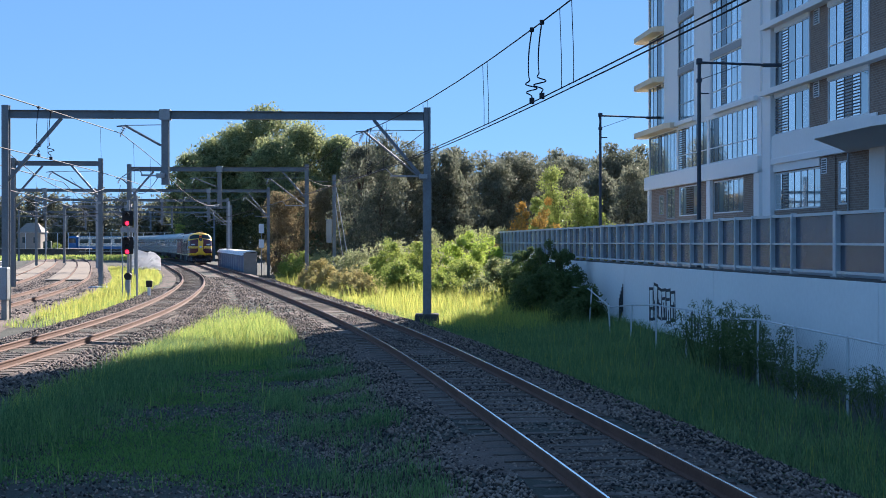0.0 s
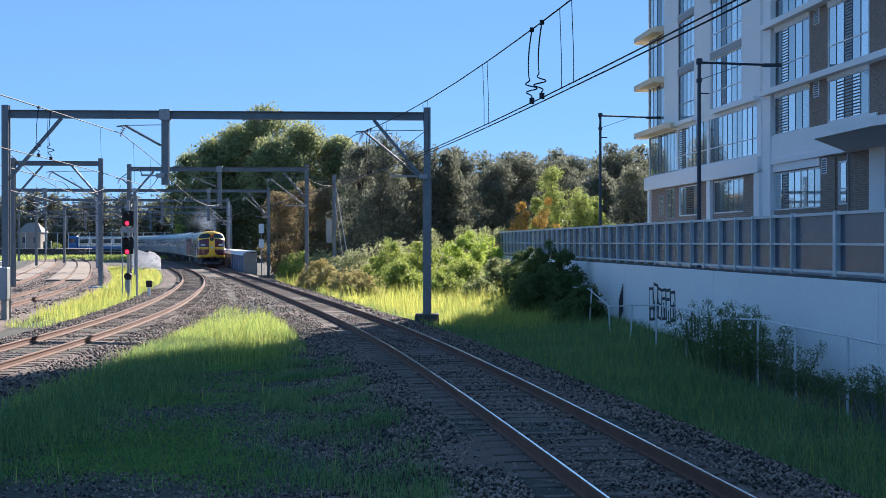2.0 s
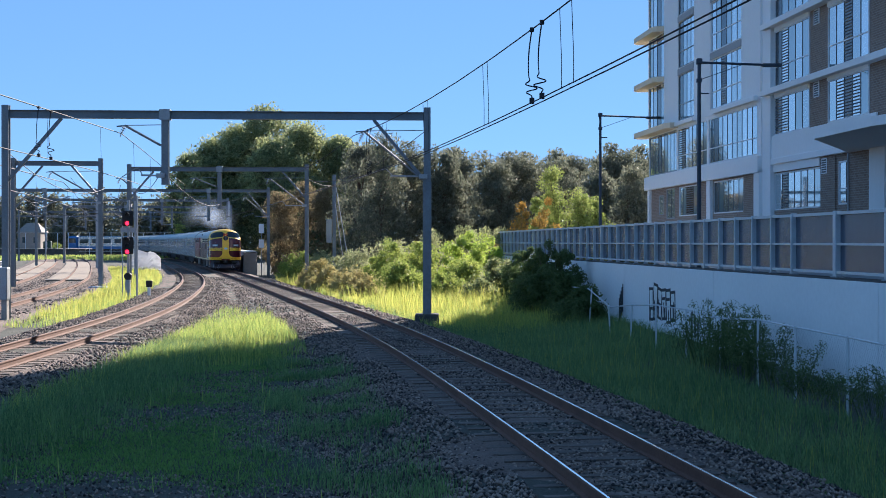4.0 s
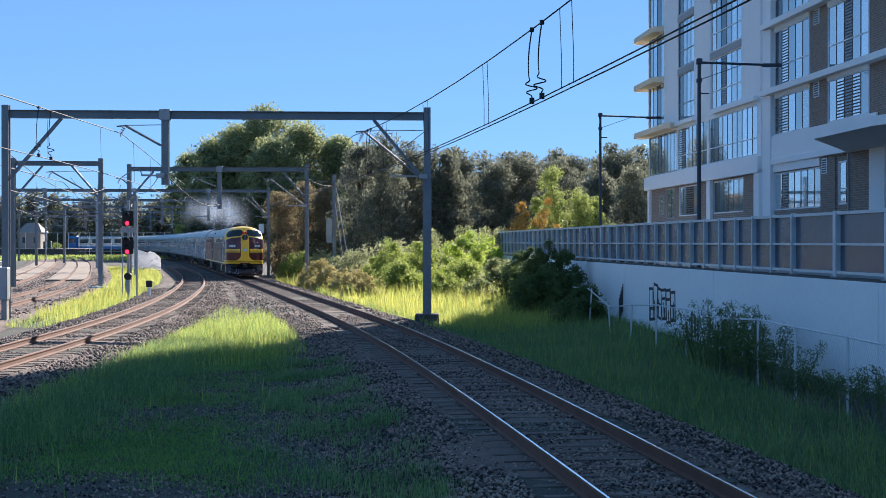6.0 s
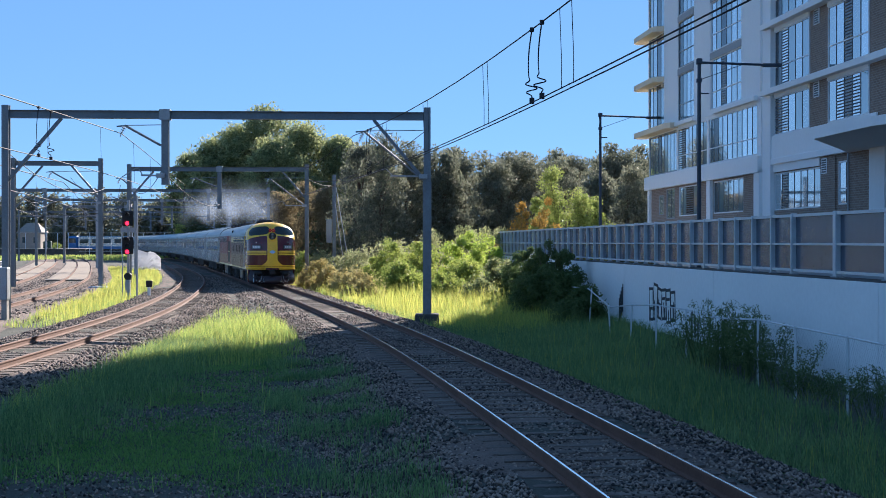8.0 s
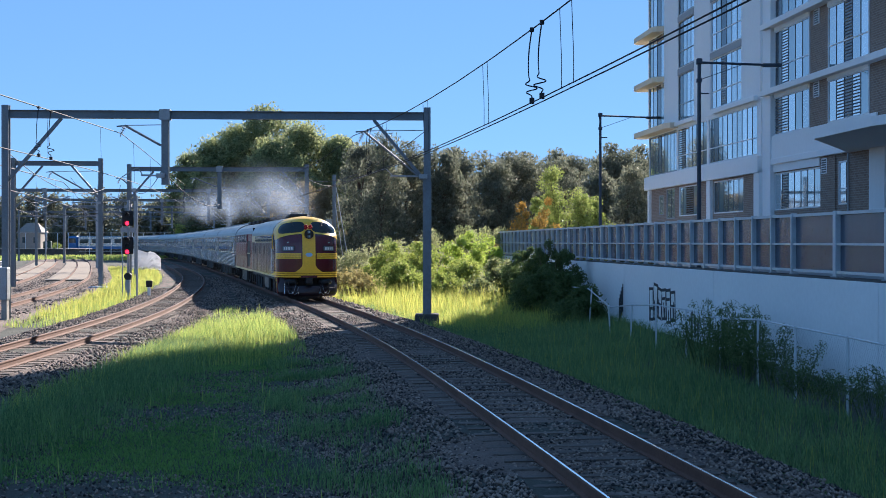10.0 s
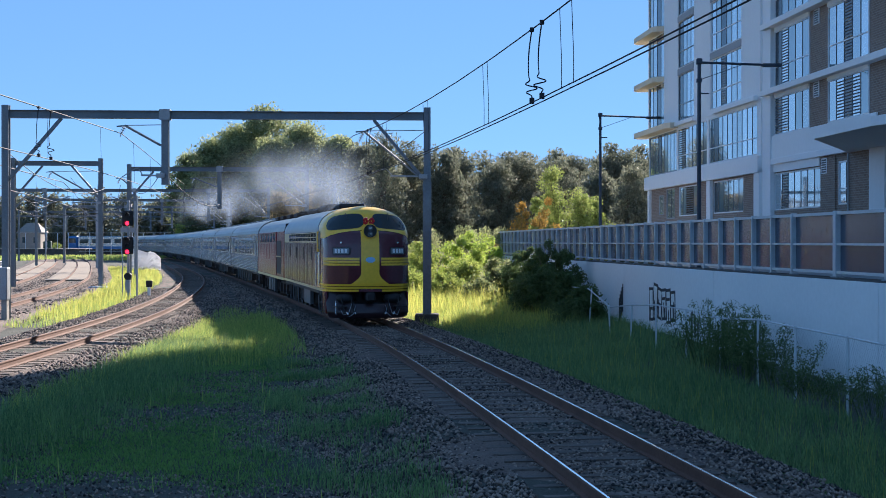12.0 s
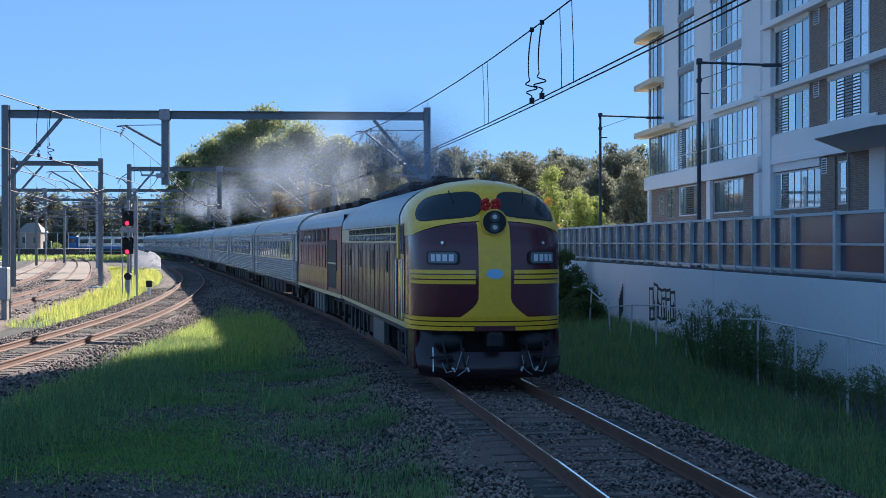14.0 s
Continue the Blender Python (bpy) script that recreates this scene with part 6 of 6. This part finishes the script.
    # headlight, bow, badge
    hl = part("headlight", rod((0, -L / 2 + 0.28, 3.0), (0, -L / 2 + 0.02, 3.0), 0.215, seg=24), M["black"], loco, "round black twin headlight")
    part("headlight_rim", rod((0, -L / 2 + 0.30, 3.0), (0, -L / 2 + 0.06, 3.0), 0.245, seg=24), M["yellow"], hl)
    for dz in (0.095, -0.1):
        part("lens_bezel", rod((0, -L / 2 + 0.03, 3.0 + dz), (0, -L / 2 + 0.008, 3.0 + dz), 0.088, seg=18), M["pole_dark"], hl)
        part("lens", rod((0, -L / 2 + 0.02, 3.0 + dz), (0, -L / 2 + 0.0, 3.0 + dz), 0.066, seg=16, r2=0.04), M["lens"], hl, "glass headlight lens")
    bow = bmesh.new()
    for dx in (-0.10, 0.10):
        for a in range(5):
            p = Vector((dx + 0.055 * math.cos(a * 1.25), -L / 2 + 0.40, 3.33 + 0.08 * math.sin(a * 1.25)))
            q = bmesh.new()
            bmesh.ops.create_icosphere(q, subdivisions=1, radius=0.058, matrix=Matrix.Translation(p))
            merged(bow, q)
    part("ribbon_bow", bow, M["red_cloth"], loco, "red ribbon bow between the windscreens")
    part("nose_badge", loco_patch(0, 0, 1.96, 2.14, 8, 4, 0.02, lambda z: (-0.022 * math.sqrt(max(0.05, 1 - ((z - 2.05) / 0.095) ** 2)), 0.022 * math.sqrt(max(0.05, 1 - ((z - 2.05) / 0.095) ** 2)))), M["badge_blue"], loco, "pale blue oval badge")
    # pilot and couplings
    pb = bmesh.new()
    rows = []
    for z, yo, w in ((0.12, 0.10, 1.26), (0.2, 0.0, 1.33), (0.36, 0.0, 1.37), (0.6, 0.14, 1.38), (0.8, 0.3, 1.38), (0.98, 0.36, 1.4)):
        rows.append([pb.verts.new((w * math.sin(a) / math.sin(1.35), -L / 2 + yo + 0.75 * (1 - math.cos(a)), z)) for a in np.linspace(-1.35, 1.35, 15)])
    for j in range(5):
        for i in range(14):
            if j < 3 or not 5 <= i <= 8:
                pb.faces.new((rows[j][i], rows[j][i + 1], rows[j + 1][i + 1], rows[j + 1][i]))
    part("pilot", pb, M["pilot_paint"], loco, "dark maroon cowcatcher plate", smooth=True)
    part("buffer_beam", box(-1.2, 1.2, -L / 2 + 0.85, -L / 2 + 1.05, 0.2, 1.0), M["black"], loco)
    part("coupler", box(-0.16, 0.16, -L / 2 - 0.15, -L / 2 + 0.6, 0.68, 0.98, bevel=0.05), M["black"], loco, "black knuckle coupler")
    part("coupler_flap", box(-0.38, 0.38, -L / 2 - 0.0, -L / 2 + 0.1, 1.0, 1.09), M["maroon"], loco)
    for x in (-0.95, -0.62, 0.62, 0.95):
        pts = [(x, -L / 2 + 0.28, 0.9), (x * 0.98, -L / 2 + 0.0, 0.62), (x * 0.92, -L / 2 - 0.03, 0.4), (x * 0.85, -L / 2 + 0.0, 0.3)]
        for p, q in zip(pts[:-1], pts[1:]):
            part("air_hose", rod(p, q, 0.022, seg=6), M["black"], loco)
        part("hose_coupling", rod((x * .85, -L / 2 - .02, 0.34), (x * .78, -L / 2 - .02, 0.26), 0.03, seg=6), M["chrome"], loco)
    for sg in (-1, 1):
        # black lumps painting the pilot's dark recessed pockets, and pale hanging hose ends
        pk = bmesh.new()
        bmesh.ops.create_icosphere(pk, subdivisions=2, radius=1.0, matrix=Matrix.Translation((sg * 0.78, -L / 2 + 0.34, 0.78)) @ Matrix.Diagonal((0.33, 0.2, 0.19, 1)))
        part("brake_cylinder", pk, M["black"], loco, "black rounded lump for a dark pilot pocket", smooth=True)
        for k, (xa, za, xb, zb) in enumerate(((0.62, 0.62, 0.72, 0.3), (0.72, 0.3, 0.9, 0.24), (0.9, 0.24, 0.98, 0.42), (0.5, 0.55, 0.56, 0.28), (0.56, 0.28, 0.7, 0.18))):
            ya = -L / 2 - 0.03 + 0.1 * (xa - 0.5)
            part("hose_end", rod((sg * xa, ya, za), (sg * xb, ya + 0.02, zb), 0.010, seg=6), M["steel"], loco)
        part("footstep", box(sg * 1.0 - .22, sg * 1.0 + .22, -L / 2 - 0.02, -L / 2 + 0.2, 0.5, 0.53), M["black"], loco)
    for x in (-1.12,):
        part("lifting_bar", rod((x, -L / 2 + 0.16, 0.25), (x, -L / 2 + 0.2, 0.7), 0.014, seg=5), M["chrome"], loco)
    # running gear
    bogie(loco, -L / 2 + 3.3, 3)
    bogie(loco, L / 2 - 3.0, 3)
    part("fuel_tank", box(-1.25, 1.25, -2.0, 2.2, 0.28, 0.9, bevel=0.12), M["grime"], loco)
    for sg in (-1, 1):
        part("battery_box", box(sg * 1.3 - .06, sg * 1.3 + .06, -2.0, 0.2, 0.35, 0.86), M["pole_dark"], loco)
        for k in range(4):
            part("pipe", rod((sg * 1.3, 3.0 + k * 1.1, 0.2), (sg * 1.3, 3.0 + k * 1.1, 0.9), 0.03, seg=5), M["pole_dark"], loco)
    VEHICLES.append((loco, L / 2, 9.6))


def profile_body(name, prof, y0, y1, mat, parent, label=""):
    """A prism of a cross-section (x, z) from y0 to y1."""
    bm = bmesh.new()
    a = [bm.verts.new((x, y0, z)) for x, z in prof]
    b = [bm.verts.new((x, y1, z)) for x, z in prof]
    n = len(prof)
    for i in range(n):
        bm.faces.new((a[i], a[(i + 1) % n], b[(i + 1) % n], b[i]))
    bm.faces.new(a)
    bm.faces.new(b)
    return part(name, bm, M[mat], parent, label)


def roof_profile(w, z0, z1, n=12, base=None):
    pts = [(w * math.cos(a), z0 + (z1 - z0) * math.sin(a)) for a in np.linspace(0, math.pi, n + 1)]
    return pts if base is None else [(w, base)] + pts + [(-w, base)]


def build_second_loco():
    L = 14.2
    o = thing("locomotive", "red diesel locomotive with orange lower band and open side door", "locomotive")
    profile_body("body", [(1.42, 1.05), (1.42, 3.1), (1.2, 3.25), (-1.2, 3.25), (-1.42, 3.1), (-1.42, 1.05)], -L / 2, L / 2, "red_paint", o)
    profile_body("roof", roof_profile(1.40, 3.12, 3.82, 12, 3.11), -L / 2 + 0.1, L / 2 - 0.1, "roof_silver", o, "silver roof")
    part("frame_sill", box(-1.44, 1.44, -L / 2, L / 2, 0.95, 1.06), M["cream"], o)
    for sg in (-1, 1):
        part("lower_band", box(sg * 1.425 - .006, sg * 1.425 + .006, -L / 2 + .9, L / 2, 1.07, 1.75), M["orange_paint"], o, "faded orange lower side")
        part("front_band", box(sg * 1.425 - .006, sg * 1.425 + .006, -L / 2, -L / 2 + .9, 1.07, 2.2), M["orange_paint"], o)
        # flat black plate puts in the shade of an open doorway
        part("door_recess", box(sg * 1.43 - .008, sg * 1.43 + .008, -L / 2 + 1.2, -L / 2 + 3.4, 1.2, 2.7), M["black"], o, "flat black plate for the shaded open doorway")
        part("door_bar", box(sg * 1.445 - .008, sg * 1.445 + .008, -L / 2 + 1.2, -L / 2 + 3.4, 1.95, 2.0), M["cream"], o)
        part("door_post", box(sg * 1.44 - .02, sg * 1.44 + .02, -L / 2 + 3.4, -L / 2 + 3.7, 1.1, 3.1), M["red_paint"], o)
        for k in range(10):
            y = -L / 2 + 4.2 + k * 0.95
            part("side_panel", box(sg * 1.436 - .012, sg * 1.436 + .012, y, y + 0.78, 1.8, 2.55, bevel=0.008), M["red_paint"], o)
        for k in range(6):
            y = -L / 2 + 4.3 + k * 1.6
            part("side_window", box(sg * 1.43 - .006, sg * 1.43 + .006, y, y + 0.9, 2.65, 3.05), M["cab_glass"], o)
    for y in (-4.6, -1.2, 2.2, 5.0):
        part("roof_hatch", box(-0.55, 0.55, y, y + 1.7, 3.76, 3.98, bevel=0.05), M["grime"], o, "dark roof hatch")
    part("exhaust_stack", rod((0, -2.2, 3.7), (0, -2.2, 4.1), 0.2, seg=12), M["black"], o)
    part("corridor", box(-0.5, 0.5, -L / 2 - 0.45, -L / 2, 1.1, 3.2), M["black"], o)
    bogie(o, -L / 2 + 2.8, 3)
    bogie(o, L / 2 - 2.8, 3)
    part("fuel_tank", box(-1.2, 1.2, -1.8, 1.8, 0.28, 0.95, bevel=0.1), M["grime"], o)
    for sg in (-1, 1):
        for k in range(4):
            part("equipment_box", box(sg * 1.28 - .06, sg * 1.28 + .06, -1.7 + k * 0.9, -1.1 + k * 0.9, 0.3, 0.9), M["pole_dark"], o)
    VEHICLES.append((o, LOCO_LEN + 0.45 + L / 2, 8.6))
    return LOCO_LEN + 0.45 + L


def build_carriages(start):
    n = 22.3
    c = thing("carriage", "fluted stainless steel passenger carriage with a row of windows", "carriage", group="train carriages")
    profile_body("body", [(1.42, 0.95), (1.42, 3.05), (-1.42, 3.05), (-1.42, 0.95)], -n / 2, n / 2, "stainless", c)
    profile_body("roof", roof_profile(1.44, 3.05, 3.92, 12, 3.04), -n / 2, n / 2, "roof_silver", c, "silver arched roof")
    for sg in (-1, 1):
        for k in range(9):
            z = 1.0 + k * 0.095
            profile_body("flute", [(sg * 1.43, z), (sg * 1.465, z + 0.02), (sg * 1.462, z + 0.045), (sg * 1.43, z + 0.06)], -n / 2 + 0.05, n / 2 - 0.05, "stainless", c)
        for k in range(3):
            z = 2.72 + k * 0.09
            profile_body("flute", [(sg * 1.42, z), (sg * 1.44, z + 0.03), (sg * 1.44, z + 0.05), (sg * 1.42, z + 0.075)], -n / 2 + 0.05, n / 2 - 0.05, "stainless", c)
        # dark backing puts in the shade and dark reflections between the flutes
        part("lower_panel", box(sg * 1.425 - .006, sg * 1.425 + .006, -n / 2 + 0.03, n / 2 - 0.03, 0.96, 1.87), M["pole_dark"], c, "dark panel shading the gaps between the flutes")
        part("cornice", box(sg * 1.45 - .03, sg * 1.45 + .03, -n / 2, n / 2, 3.02, 3.08), M["stainless"], c)
        for k in range(12):
            y = -n / 2 + 3.3 + k * 1.34
            w = part("window", box(sg * 1.43 - .012, sg * 1.43 + .012, y, y + 0.95, 1.98, 2.66), M["cab_glass"], c, "dark carriage window")
            part("window_frame", box(sg * 1.44 - .015, sg * 1.44 + .015, y + 1.0, y + 1.29, 1.95, 2.69), M["stainless"], w)
        for yy in (-n / 2 + 1.1, n / 2 - 2.0):
            d = part("door", box(sg * 1.435 - .012, sg * 1.435 + .012, yy, yy + 0.85, 1.0, 2.95), M["pole_paint"], c, "grey carriage door")
            part("door_window", box(sg * 1.45 - .005, sg * 1.45 + .005, yy + .2, yy + .65, 2.1, 2.7), M["cab_glass"], d)
            part("grab_rail", rod((sg * 1.48, yy - .08, 1.1), (sg * 1.48, yy - .08, 2.6), 0.02, seg=5), M["chrome"], c)
    for k in range(9):
        y = -n / 2 + 1.8 + k * 2.35
        part("roof_vent", box(-0.25, 0.25, y, y + 0.5, 3.88, 4.02, bevel=0.04), M["steel"], c)
    for k in range(6):
        y = -5.2 + k * 1.9
        for sg in (-1, 1):
            part("underframe_box", box(sg * 1.1 - .2, sg * 1.1 + .2, y, y + 1.1, 0.4, 0.95), M["grime"], c)
            part("bracket", rod((sg * 1.33, y + 1.4, 0.3), (sg * 1.33, y + 1.4, 0.95), 0.04, seg=5), M["pole_dark"], c)
    part("underframe", box(-1.3, 1.3, -n / 2, n / 2, 0.82, 0.95), M["black"], c)
    part("gangway", box(-0.55, 0.55, -n / 2 - 0.35, -n / 2, 1.0, 3.2), M["black"], c, "black folding gangway")
    bogie(c, -n / 2 + 3.2, 2, 0.46, 2.4)
    bogie(c, n / 2 - 3.2, 2, 0.46, 2.4)
    s = start + 0.45
    for i in range(10):
        o = c if i == 0 else copy_thing(c, Matrix())
        VEHICLES.append((o, s + n / 2, n - 6.4))
        s += n + 0.7


def train_pose(nose_s, mid, base):
    (ax, ay), (bx, by) = MAIN.at(nose_s + mid - base / 2), MAIN.at(nose_s + mid + base / 2)
    return pose((ax + bx) / 2, (ay + by) / 2, 0, 0, 0, math.degrees(math.atan2(by - ay, bx - ax)) - 90)


# ---- exhaust smoke ----
PUFFS = []        # (wisp, time of leaving the stack, seed)


def nose_s(t):
    return float(np.interp(t, [r[0] for r in NOSE], [r[1] for r in NOSE]))


def build_smoke():
    rnd = random.Random(31)
    shapes = []
    for k in range(5):
        b = bmesh.new()
        rows = []
        for j in range(6):
            rr = j / 5
            rows.append([b.verts.new((rr * math.cos(a) * (1 + 0.12 * math.sin(3 * a + k)), -0.35 * (1 - rr * rr) + 0.06 * math.sin(2 * a + k * 2) * rr, rr * math.sin(a)))
                         for a in np.linspace(0, 2 * math.pi, 18, endpoint=False)] if j else [b.verts.new((0, -0.35, 0))])
        for i in range(18):
            b.faces.new((rows[0][0], rows[1][i], rows[1][(i + 1) % 18]))
            for j in range(1, 5):
                b.faces.new((rows[j][i], rows[j][(i + 1) % 18], rows[j + 1][(i + 1) % 18], rows[j + 1][i]))
        shapes.append(mesh_of("smoke_wisp", b, M["smoke"], True))
    te = 0.3
    while te < 13.7:
        for k in range(2):
            o = new("smoke_wisp", shapes[rnd.randrange(5)])
            r = rnd.uniform(1.1, 1.8)
            o.scale = (r, r, r)
            tagged(o, "thin grey exhaust smoke drifting above the locomotive", "smoke", "exhaust smoke")
            PUFFS.append((o, te + 0.1 * k, rnd.random()))
        te += 0.2 if te < 9 else 0.13


def puff_rows(te, seed):
    """Rides inside the body until it leaves the stack, then rises, slows and drifts."""
    rnd = random.Random(seed)
    spread = Vector((rnd.uniform(-1.8, 2.2), rnd.uniform(-4.0, 3.5), rnd.uniform(-1.2, 1.2)))
    turn = (rnd.uniform(-25, 25), rnd.uniform(0, 360), rnd.uniform(-30, 30))
    rows = []

    def inside(t):
        x, y = MAIN.at(nose_s(t) + 5.2)
        return Vector((x, y, 2.35))
    times = [t for t, _ in NOSE if t < te - 0.25] + [te]
    for t in times:
        rows.append((t, pose(*inside(t), 0, turn[1], 8)))
    x, y = MAIN.at(nose_s(te) + 5.2)
    x2, y2 = MAIN.at(nose_s(te) + 3.2)
    ahead = Vector((x2 - x, y2 - y, 0))
    t = te + 0.2
    while True:
        t = min(t, 14.0)
        a = t - te
        p = Vector((x, y, 2.35)) + ahead * ((1 - math.exp(-a / 0.5)) * 1.7 + 3.2 * (1 - math.exp(-a / 2.5)))
        p.z += 2.6 * (1 - math.exp(-a / 0.35)) + 0.9 * (1 - math.exp(-a / 2.0)) + 0.05 * a
        p += spread * (1 - math.exp(-a / 2.2)) + Vector((-0.10, -0.05, 0.0)) * a
        rows.append((t, pose(*p, turn[0], turn[1] + 6 * a, turn[2])))
        if t >= 14.0:
            break
        t += 0.2 if a < 0.7 else 0.6 if a < 2 else 2.0
        if 13.6 < t < 14:
            t = 14.0
    return rows


build_ground()
ballast_bed(MAIN, "ballast_main", -20, 200, 2.1, 1.9, "dark crushed stone ballast under the main track")
ballast_bed(LOOP, "ballast_loop", 8, 170, 2.0, 2.0, "sunlit crushed stone ballast under the loop track")
build_wall()
build_barrier()
build_chain_fence()
build_building()
build_portals()
build_wires()
build_signal()
build_lamps()
build_left_side()
build_trees()
build_scrub()
build_grass()
build_stones()
build_loco()
build_carriages(build_second_loco())
build_smoke()
build_track(MAIN, -15, 330, "rail_top", "railway track with polished rails on timber sleepers", "railway_track")
build_track(LOOP, 15, 330, "rail_worn", "curving railway track with rusty rails and sleepers", "railway_track")


def motions():
    for ob, mid, base in VEHICLES:
        walk(ob, [(t, train_pose(s, mid, base)) for t, s in NOSE])
    for ob, te, seed in PUFFS:
        walk(ob, puff_rows(te, seed))


motions()
